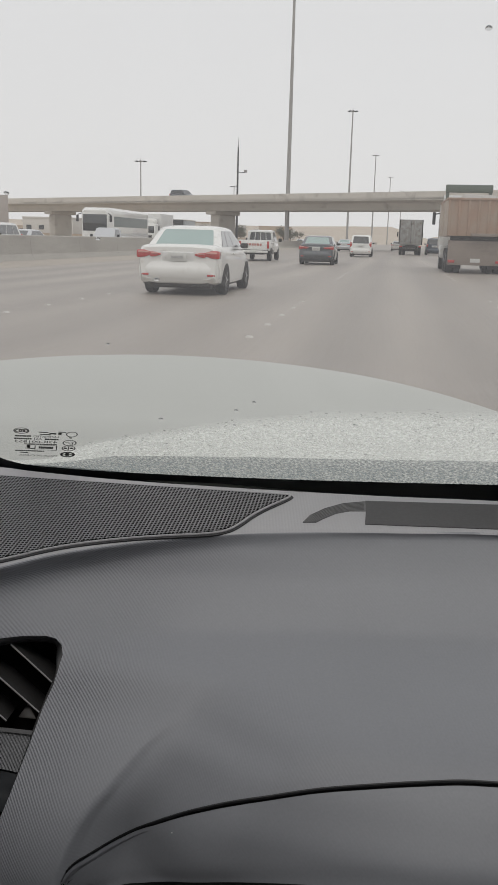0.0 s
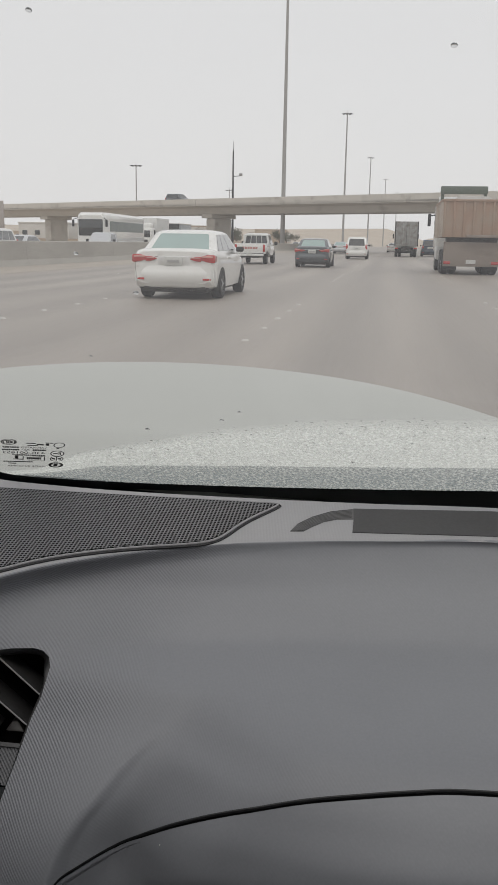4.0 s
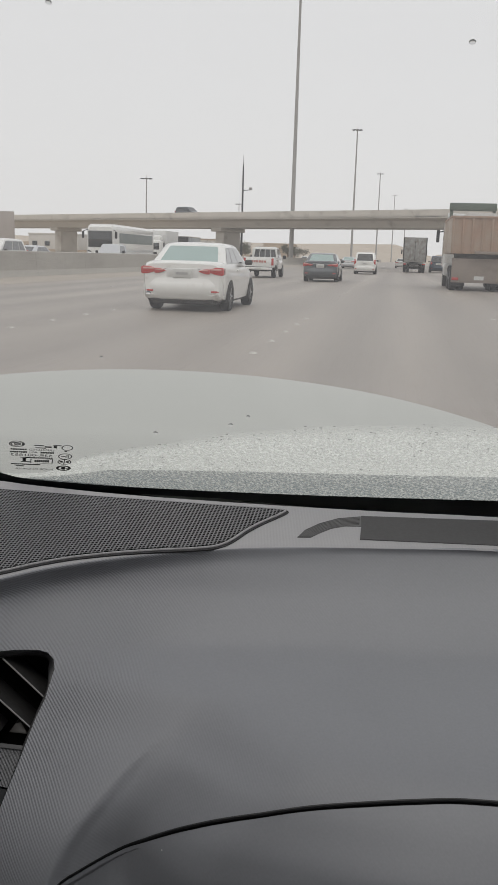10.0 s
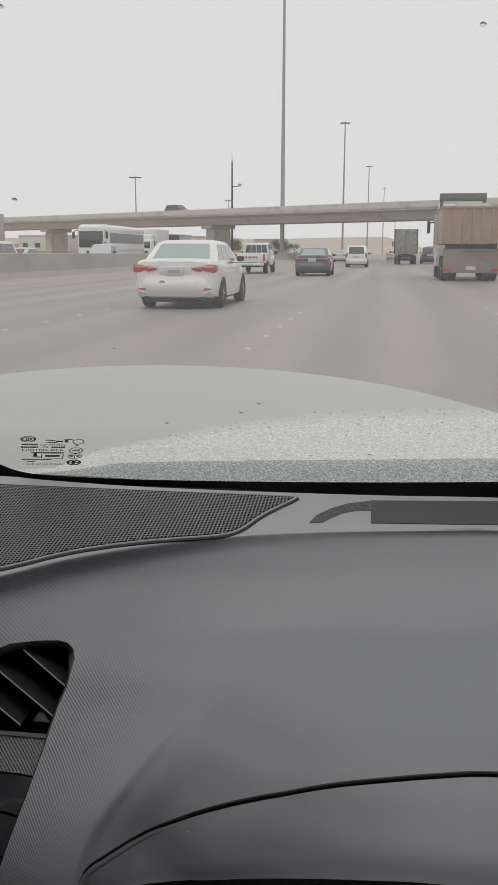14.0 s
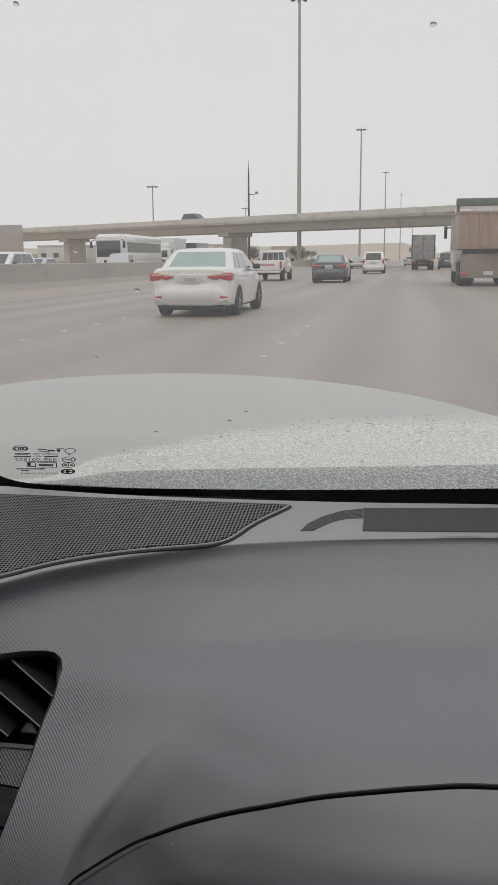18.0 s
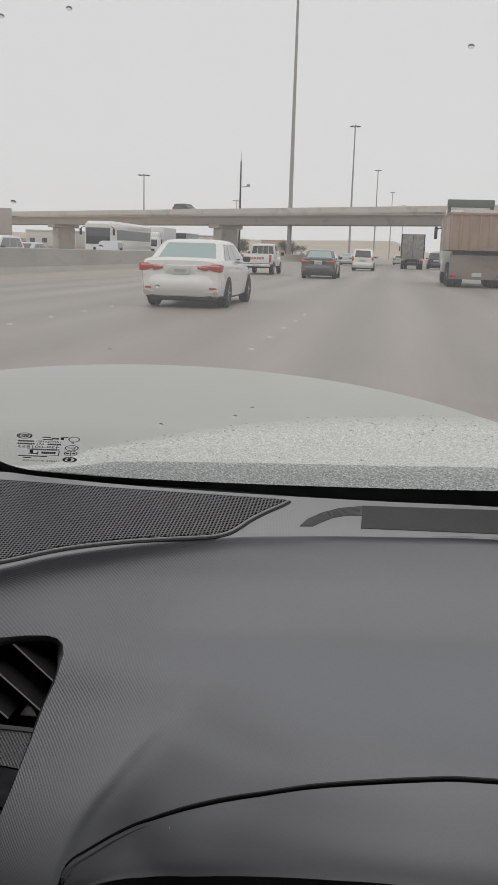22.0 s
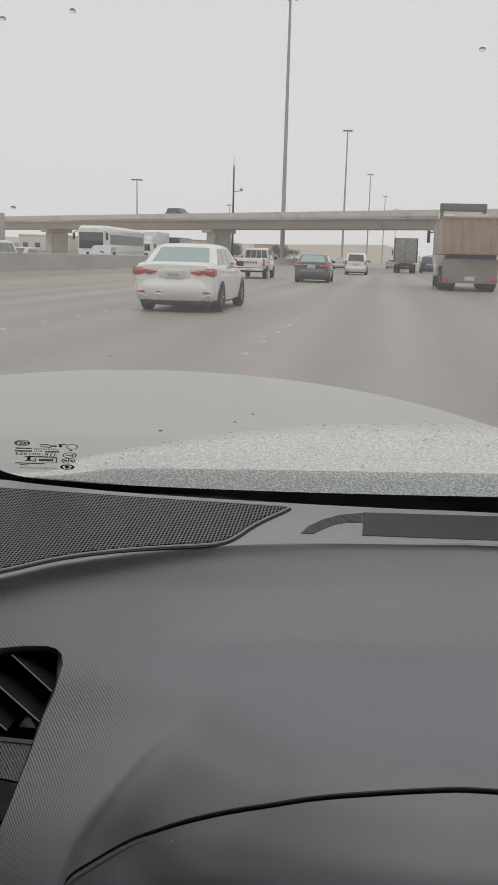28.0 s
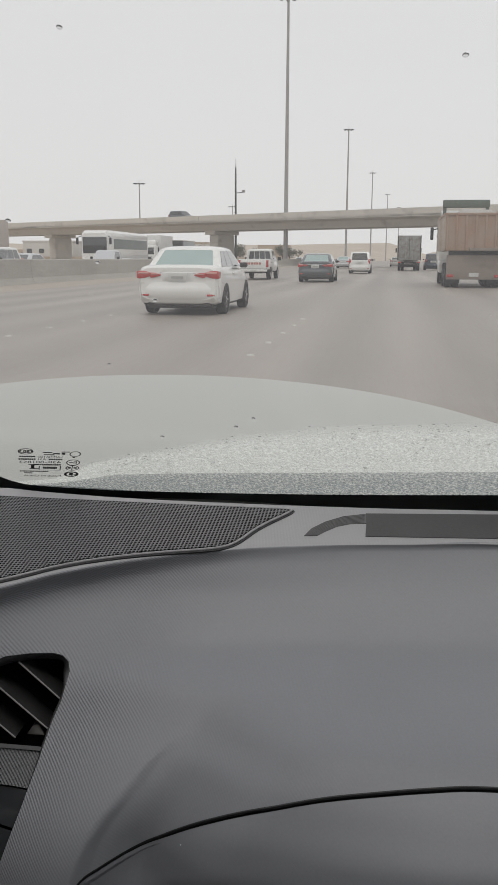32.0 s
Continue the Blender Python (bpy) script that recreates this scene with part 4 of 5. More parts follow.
# raised white studs in groups of five along the lane lines
studs = tagged(thing("lane_studs", "white raised lane studs set in groups of five on the asphalt", "lane studs"), kind="structure")
sbm = bmesh.new()
bmesh.ops.create_cone(sbm, cap_ends=True, segments=10, radius1=0.058, radius2=0.035, depth=0.02)
stud_mesh = bpy.data.meshes.new("stud")
sbm.to_mesh(stud_mesh)
sbm.free()
stud_mesh.materials.append(M["marker"])
for lane, lead in ((-1.68, 10.9), (-5.8, 11.2), (-9.8, 10.4), (2.19, 12.9)):
    for g in range(4):
        for i in range(5):
            y = lead + 1.7 * i + 18.0 * g
            s = new("stud", stud_mesh)
            s.parent = studs
            s.location = (lane + bend(y), y, ROAD + 0.009)


def mast(name, high, r0, r1, label, cross=True, at=(0, 0)):
    ob = thing(name, label, "street lamp", "lamps along the motorway")
    part("shaft", tubed((0, 0, 0), (0, 0, high), r0, r1, 14), M["pole"], ob)
    part("base_plate", tubed((0, 0, 0), (0, 0, 0.25), r0 * 1.7, r0 * 1.5, 14), M["concrete"], ob)
    part("head_ring", tubed((0, 0, high - 0.35), (0, 0, high - 0.05), 0.42, 0.42, 16), M["pole"], ob)
    part("spike", tubed((0, 0, high), (0, 0, high + 0.9), 0.06, 0.02, 8), M["pole"], ob)
    for i in range(8):
        a = math.pi / 4 * i + 0.2
        c = Vector((math.cos(a), math.sin(a), 0))
        arm = part("lamp_arm", tubed(c * 0.3 + Vector((0, 0, high - 0.2)), c * 1.0 + Vector((0, 0, high - 0.2)), 0.05, n=6), M["pole"], ob)
        part("lamp_head", boxed(c * 1.25 + Vector((0, 0, high - 0.22)), (0.62, 0.36, 0.2), 0.05, Matrix.Rotation(a, 4, "Z")), M["mast"], arm)
    ob.location = (at[0], at[1], ROAD)
    return ob


lamp = mast("street_lamp", 38.5, 0.36, 0.17, "tall grey steel high-mast lamp standing in the median", at=(-16.7 + bend(137), 137))
for y in (2, 272, 407, 542, 677):
    copy_thing(lamp, pose(-16.7 + bend(y), y, ROAD))
side_lamp = mast("street_lamp", 20.0, 0.24, 0.12, "slimmer grey lamp mast beyond the oncoming carriageway", at=(-64, 226))
for x, y in ((-58, 330), (46, 330)):
    copy_thing(side_lamp, pose(x, y, ROAD))

# dark lattice-climbed mast with cameras
cmast = thing("camera_mast", "dark steel mast with climbing rungs and a small camera arm", "mast")
part("shaft", tubed((0, 0, 0), (0, 0, 17), 0.22, 0.12, 10), M["mast"], cmast)
part("spike", tubed((0, 0, 17), (0, 0, 18.6), 0.05, 0.02, 6), M["mast"], cmast)
part("camera_arm", tubed((0, 0, 12.6), (1.3, 0, 12.7), 0.06, n=6), M["mast"], cmast)
part("camera", boxed((1.4, 0, 12.9), (0.5, 0.7, 0.45), 0.06), M["pole"], cmast)
for i in range(24):
    part("rung", boxed((0, -0.26, 2 + 0.6 * i), (0.5, 0.04, 0.05)), M["mast"], cmast)
cmast.location = (-27.5, 160, ROAD)

# skewed flyover
flyover = thing("flyover", "pale concrete flyover crossing above the motorway on broad piers", "bridge")
DIR = Vector((1, -0.62, 0)).normalized()
SIDE = Vector((0.62, 1, 0)).normalized()


def on_line(x):
    return Vector((x, 130 - 0.62 * x, 0))


def girder(name, ring, x0, x1, material, label=""):
    rings = []
    for x in (x0, x1):
        o = on_line(x)
        rings.append([o + SIDE * s + Vector((0, 0, z)) for s, z in ring])
    return part(name, loft(rings), material, flyover, label, smooth=False)


edges = [-230, -191, -153, -115, -64.5, -27.6, 10, 47, 70]
for a, b in zip(edges, edges[1:]):
    girder("deck", [(-5.6, 7.0), (-5.6, 7.25), (5.6, 7.25), (5.6, 7.0), (3.6, 6.7), (2.9, 5.75), (-2.9, 5.75), (-3.6, 6.7)], a + 0.02, b - 0.02, M["bridge"])
    for s in (-5.6, 5.3):
        girder("parapet", [(s, 6.95), (s, 8.05), (s + 0.3, 8.05), (s + 0.3, 6.95)], a + 0.03, b - 0.03, M["bridge"])
for x in edges[1:-1]:
    o = on_line(x)
    turn = Matrix.Rotation(math.atan2(DIR.y, DIR.x), 4, "Z")
    part("pier", boxed(o + Vector((0, 0, 2.6)), (2.0, 4.2, 5.2), 0.3, turn), M["bridge"], flyover, "broad concrete pier")
    part("pier_head", boxed(o + Vector((0, 0, 5.45)), (2.3, 6.0, 0.62), 0.1, turn), M["bridge"], flyover)

# road signs
def road_sign(x, y, w, h, foot, label, face="blue_sign"):
    ob = thing("road_sign", label, "road sign")
    for s in (-0.35, 0.35):
        part("post", tubed((s * w, 0.1, 0), (s * w, 0.1, foot + h), 0.09, n=8), M["pole"], ob)
    board = part("board", boxed((0, 0, foot + h / 2), (w, 0.08, h), 0.02), M[face], ob)
    if face == "blue_sign":
        for k, (u, v, bw) in enumerate(((0, 0.27, 0.7), (-0.1, 0.0, 0.55), (0.05, -0.27, 0.6))):
            part("lettering", boxed((u * w, -0.045, foot + h / 2 + v * h), (bw * w, 0.012, h * 0.09)), M["sign_white"], board)
    ob.location = (x, y, ROAD)
    return ob


road_sign(16.6, 152, 4.2, 3.2, 2.6, "blue road sign with white lettering on two posts")
road_sign(60, 330, 5.0, 3.6, 6.0, "distant blue road sign on tall posts")
road_sign(-62, 135, 4.4, 4.4, 2.6, "plain grey-brown backs of a roadside board", "board_back")

# ---- vehicles: each with its tail at y = 0, nose towards +y ----
def wheel(parent, x, y, r, wide):
    s = 1 if x > 0 else -1
    ob = bmesh.new()
    n = 24
    prof = [(r * 0.62, -wide / 2), (r * 0.93, -wide / 2), (r, -wide * 0.36), (r, wide * 0.36), (r * 0.93, wide / 2), (r * 0.62, wide / 2)]
    loft([[(d, rr * math.cos(2 * math.pi * i / n), rr * math.sin(2 * math.pi * i / n)) for rr, d in prof] for i in range(n)] + [[(d, rr, 0) for rr, d in prof]], cap=False, bm=ob)
    w = part("wheel", ob, M["rubber"], parent, "black tyre on its wheel")
    w.location = (x, y, r)
    rim = bmesh.new()
    tube(rim, (s * wide * 0.30, 0, 0), (s * wide * 0.42, 0, 0), r * 0.64, r * 0.60, 20)
    for k in range(5):
        a = 2 * math.pi * k / 5
        box(rim, (s * wide * 0.44, math.cos(a) * r * 0.33, math.sin(a) * r * 0.33), (wide * 0.07, r * 0.5, r * 0.13), 0.0, Matrix.Rotation(a, 4, "X"))
    tube(rim, (s * wide * 0.38, 0, 0), (s * wide * 0.5, 0, 0), r * 0.16, r * 0.12, 10)
    part("rim", rim, M["rim"], w)
    return w


def patch(q, u0, u1, v0, v1, thick=0.006, nu=6, nv=4, round_to=0.0):
    """A plate lying on a part of a quad (u along its first edge, v up)."""
    q = [Vector(p) for p in q]
    normal = (q[1] - q[0]).cross(q[3] - q[0]).normalized()

    def at(u, v, off):
        return q[0].lerp(q[1], u).lerp(q[3].lerp(q[2], u), v) + normal * off
    bm = bmesh.new()
    loft([[at(u, v, o) for u, v in ((u0, v0), (u1, v0), (u1, v1), (u0, v1))] for o in (-0.01, thick)], bm=bm)
    edges = [e for e in bm.edges if abs((e.verts[0].co - e.verts[1].co).normalized().dot(normal)) > 0.9]
    if round_to:
        bmesh.ops.bevel(bm, geom=edges, offset=round_to, segments=3, affect="EDGES", profile=0.5)
    return bm


def body_ring(y, w, zb, zt, tuck=0.9, shoulder=0.93):
    half = [(w * 0.80, zb), (w * 0.95, zb + 0.05), (w * 0.985, zb + (zt - zb) * 0.30), (w, zb + (zt - zb) * 0.58), (w * 0.975, zt - 0.14), (w * shoulder, zt - 0.035), (w * shoulder * 0.9, zt), (w * 0.45, zt + 0.018)]
    return [(x, y, z) for x, z in half] + [(-x, y, z) for x, z in half[::-1]]


def passenger_car(name, label, paint, glass, long, wide, high, belt, stations, cabin, wheels, wheel_r, lamps, at, group="traffic on the motorway", plate_z=0.78, facing=False):
    """stations: y, half-width share, bottom, top; cabin: tail and nose of its foot, tail and nose of its roof, roof share of the width."""
    ob = thing(name, label, "car", group)
    hw = wide / 2
    part("body", loft([body_ring(y, hw * k, zb, zt) for y, k, zb, zt in stations]), paint, ob, angle=40)
    y0, y1, r0, r1, share = cabin
    fw, rw = hw * 0.93, hw * share
    foot, roof = belt - 0.03, high - 0.035
    ring = lambda y_a, y_b, w, z: [(-w, y_a + 0.05, z), (-w * 0.8, y_a, z), (w * 0.8, y_a, z), (w, y_a + 0.05, z), (w, y_b - 0.1, z), (w * 0.75, y_b, z), (-w * 0.75, y_b, z), (-w, y_b - 0.1, z)]
    mid = lambda a, b, f: a + (b - a) * f
    levels = [ring(y0, y1, fw, foot), ring(mid(y0, r0, 0.9), mid(y1, r1, 0.9), mid(fw, rw, 0.85), mid(foot, roof, 0.9)), ring(r0 + 0.03, r1 - 0.03, rw * 0.97, mid(roof, high, -0.4)), ring(r0 + 0.13, r1 - 0.13, rw * 0.90, mid(roof, high, 0.2)), ring(r0 + 0.32, r1 - 0.32, rw * 0.72, mid(roof, high, 0.75)), ring(r0 + 0.55, r1 - 0.55, rw * 0.4, high)]
    part("roof", loft(levels), paint, ob, angle=40)
    q_rear = [(-fw, y0, foot), (fw, y0, foot), (mid(fw, rw, 0.85), mid(y0, r0, 0.9), mid(foot, roof, 0.9)), (-mid(fw, rw, 0.85), mid(y0, r0, 0.9), mid(foot, roof, 0.9))]
    part("rear_window", patch(q_rear, 0.10, 0.90, 0.09, 0.96, 0.008, round_to=0.05), glass, ob, "tinted rear window")
    q_front = [(fw, y1, foot), (-fw, y1, foot), (-mid(fw, rw, 0.85), mid(y1, r1, 0.9), mid(foot, roof, 0.9)), (mid(fw, rw, 0.85), mid(y1, r1, 0.9), mid(foot, roof, 0.9))]
    part("windscreen", patch(q_front, 0.13, 0.87, 0.10, 0.95, 0.008, round_to=0.05), glass, ob)
    for s in (-1, 1):
        a0, a1 = y0 + 0.05, y1 - 0.1
        b0, b1 = mid(y0, r0, 0.9) + 0.05, mid(y1, r1, 0.9) - 0.1
        zz = mid(foot, roof, 0.9)
        ww = mid(fw, rw, 0.85)
        q = [(s * fw, a0, foot), (s * fw, a1, foot), (s * ww, b1, zz), (s * ww, b0, zz)]
        if s < 0:
            q = [q[1], q[0], q[3], q[2]]
        for u0, u1 in ((0.06, 0.26), (0.28, 0.55), (0.57, 0.92)):
            if s < 0:
                u0, u1 = 1 - u1, 1 - u0
            part("side_window", patch(q, u0, u1, 0.12, 0.93, 0.008, round_to=0.03), M["dark_glass"], ob)
        part("wing_mirror", boxed((s * (hw + 0.045), y1 - 0.58, belt + 0.045), (0.19, 0.11, 0.125), 0.045), M["grime"], ob)
        for k, (ly, lz, lw, lh, ld, in_x) in enumerate(lamps):
            outer, inner = hw * in_x + lw / 2, hw * in_x - lw / 2
            taper = 0.45 if lw > lh else 1.0
            bm = loft([[(s * xx, yy, zz) for yy, zz in ((ly - ld / 2, lz + lh / 2 * e), (ly + ld / 2, lz + lh / 2 * e), (ly + ld / 2, lz - lh / 2 * f), (ly - ld / 2, lz - lh / 2 * f))]
                       for xx, e, f in ((inner, taper * 0.6, taper * 0.2), (outer - lw * 0.5, 0.95, 0.8), (outer - lw * 0.12, 1.0, 1.0), (outer, 0.8, 0.8))])
            bmesh.ops.bevel(bm, geom=list(bm.edges), offset=0.012, segments=2, affect="EDGES", profile=0.5)
            lamp_ob = part("tail_lamp", bm, M["red_lamp"], ob, "red tail lamp")
            part("lamp_band", boxed((s * (inner + outer + lw * 0.1) / 2, ly - ld / 2 - 0.002, lz + lh * 0.24), (lw * 0.66, 0.02, lh * 0.22), 0.006), M["pink_lamp"], lamp_ob)
        part("head_lamp", boxed((s * hw * 0.66, long - 0.18, 0.66), (0.36, 0.24, 0.14), 0.05), M["clear_lamp"], ob, "clear head lamp")
        part("reflector", boxed((s * hw * 0.80, 0.038, 0.43), (0.17, 0.05, 0.045), 0.012, Matrix.Rotation(s * 0.28, 4, "Z")), M["red_lamp"], ob, "red corner reflector")
        for wy in wheels:
            arch = bmesh.new()
            n = 18
            loft([[(s * (hw * 0.90), wy + rr * math.cos(math.pi * i / n), wheel_r + rr * math.sin(math.pi * i / n)) for i in range(n + 1)] + [(s * hw * 0.90, wy - rr, 0.2), (s * hw * 0.90, wy + rr, 0.2)] for rr in (wheel_r * 1.14,)] +
                 [[(s * (hw * 1.002), wy + rr * math.cos(math.pi * i / n), wheel_r + rr * math.sin(math.pi * i / n)) for i in range(n + 1)] + [(s * hw * 1.002, wy - rr, 0.2), (s * hw * 1.002, wy + rr, 0.2)] for rr in (wheel_r * 1.14,)], bm=arch)
            part("wheel_arch", arch, M["grime"], ob, "dark wheel arch")
            wheel(ob, s * (hw - 0.10), wy, wheel_r, 0.215)
        part("door_handle", boxed((s * hw * 0.985, long * 0.40, belt - 0.13), (0.04, 0.2, 0.03), 0.01), paint, ob)
    bumper = bmesh.new()
    loft([[(k * hw * 0.985 * cx, dy - 0.016 + 0.11 * abs(cx) ** 5, z) for cx in [i / 8 - 1 for i in range(17)]] + [(k * hw * 0.985 * cx, 0.40, z) for cx in [1 - i / 8 for i in range(17)]]
          for z, k, dy in ((0.25, 0.90, 0.09), (0.29, 0.95, 0.05), (0.36, 0.97, 0.028), (0.375, 0.972, 0.012), (0.50, 0.98, 0.002), (0.58, 0.982, 0.0), (0.60, 0.98, 0.012), (0.70, 0.968, 0.030))], bm=bumper)
    part("rear_bumper", bumper, paint, ob, angle=50)
    part("diffuser", boxed((0, 0.20, 0.245), (wide * 0.76, 0.24, 0.12), 0.04), M["grime"], ob, "dark lower valance")
    part("underbody", boxed((0, long / 2, 0.215), (wide * 0.80, long * 0.92, 0.13), 0.03), M["grime"], ob)
    part("front_bumper", boxed((0, long - 0.12, 0.42), (wide * 0.93, 0.30, 0.30), 0.10), paint, ob)
    part("radiator_grille", boxed((0, long + 0.02, 0.55), (wide * 0.5, 0.06, 0.16), 0.02), M["black"], ob)
    part("plate_recess", boxed((0, 0.042, plate_z + 0.01), (0.70, 0.03, 0.2), 0.014), M["mast"] if paint is M["grey_paint"] else M["box_white"], ob)
    plate = part("number_plate", boxed((0, 0.012, plate_z), (0.40, 0.03, 0.18), 0.008), M["plate"], ob, "pale number plate")
    part("plate_bar", boxed((0, -0.018, plate_z), (0.26, 0.006, 0.05)), M["plate_ink"], plate)
    ob.matrix_world = at
    return ob


def on_road(x, y, turn=0.0):
    return pose(x + bend(y), y, ROAD, 0, 0, turn - math.degrees(2 * y / BEND))


SEDAN = [(0.03, 0.915, 0.34, 0.985), (0.10, 0.965, 0.27, 1.035), (0.45, 0.99, 0.21, 1.05), (1.0, 1.0, 0.19, 1.03), (2.4, 1.0, 0.18, 0.98), (3.3, 1.0, 0.19, 0.96), (4.0, 0.97, 0.21, 0.86), (4.42, 0.90, 0.25, 0.74), (4.60, 0.76, 0.32, 0.62)]
SEDAN_LAMPS = [(0.12, 0.855, 0.36, 0.17, 0.22, 0.80), (0.075, 0.845, 0.24, 0.11, 0.16, 0.54)]


def sedan(label, paint, glass, at, name="sedan", lamps=SEDAN_LAMPS, chrome=True, plate_z=0.80):
    ob = passenger_car(name, label, paint, glass, 4.6, 1.78, 1.47, 1.0, SEDAN, (0.52, 3.50, 1.22, 2.62, 0.72), (0.92, 3.62), 0.315, lamps, at, plate_z=plate_z)
    if chrome:
        part("boot_strip", boxed((0, 0.045, 0.895), (0.80, 0.035, 0.03), 0.01), M["chrome"], ob, "bright strip across the boot")
    part("badge", tubed((0, 0.036, 0.955), (0, 0.06, 0.955), 0.042, n=14), M["clear_lamp"], ob)
    return ob


sedan("white four-door sedan with red wrap-round tail lamps, driving on the asphalt", M["white_paint"], M["car_glass"], on_road(-4.4, 18.3, 0))
sedan("dark grey four-door sedan with a bright strip across its boot", M["grey_paint"], M["car_glass"], on_road(-3.8, 45.5, 0))
sedan("silver four-door sedan far ahead in the fast lane", M["silver_paint"], M["car_glass"], on_road(-6.3, 112, 0))
sedan("dark grey sedan far ahead beside the barrier", M["grey_paint"], M["dark_glass"], on_road(-6.6, 150, 0))
sedan("small white sedan far ahead under the flyover", M["white_paint"], M["dark_glass"], on_road(0.1, 140, 0))

VAN = [(0.03, 0.90, 0.36, 1.02), (0.10, 0.97, 0.30, 1.06), (0.5, 1.0, 0.26, 1.06), (2.6, 1.0, 0.25, 1.03), (3.5, 1.0, 0.25, 1.0), (4.1, 0.96, 0.27, 0.93), (4.45, 0.88, 0.32, 0.78), (4.58, 0.76, 0.38, 0.66)]
passenger_car("minivan", "white minivan with a dark rear window and red tail lamps", M["white_paint"], M["dark_glass"], 4.58, 1.77, 1.76, 1.05, VAN, (0.06, 3.75, 0.32, 2.9, 0.80), (0.95, 3.65), 0.33,
              [(0.10, 0.98, 0.17, 0.42, 0.16, 0.88)], on_road(-2.6, 73), plate_z=0.86)
SUV = [(0.03, 0.92, 0.42, 1.06), (0.12, 0.98, 0.34, 1.10), (0.6, 1.0, 0.30, 1.10), (2.8, 1.0, 0.29, 1.08), (3.6, 1.0, 0.30, 1.06), (4.2, 0.97, 0.32, 0.98), (4.55, 0.9, 0.36, 0.86), (4.7, 0.78, 0.45, 0.72)]
passenger_car("suv", "dark blue sport-utility car seen from behind", M["navy_paint"], M["dark_glass"], 4.7, 1.88, 1.78, 1.09, SUV, (0.08, 3.7, 0.36, 2.8, 0.80), (0.95, 3.75), 0.37,
              [(0.10, 1.0, 0.18, 0.34, 0.16, 0.86)], on_road(4.3, 98), plate_z=0.9)
passenger_car("suv", "white sport-utility car on the oncoming carriageway", M["white_paint"], M["dark_glass"], 4.7, 1.88, 1.74, 1.09, SUV, (0.08, 3.7, 0.5, 2.7, 0.78), (0.95, 3.75), 0.37,
              [(0.10, 1.0, 0.18, 0.34, 0.16, 0.86)], on_road(-20.8, 46.5, 180), plate_z=0.9)
oncoming = sedan("white sedan on the oncoming carriageway", M["white_paint"], M["dark_glass"], on_road(-20.6, 84, 180))
copy_thing(oncoming, on_road(-23.0, 112, 180))
copy_thing(oncoming, on_road(-20.4, 190, 180))
sedan("silver sedan on the oncoming carriageway", M["silver_paint"], M["dark_glass"], on_road(-23.8, 58, 180))


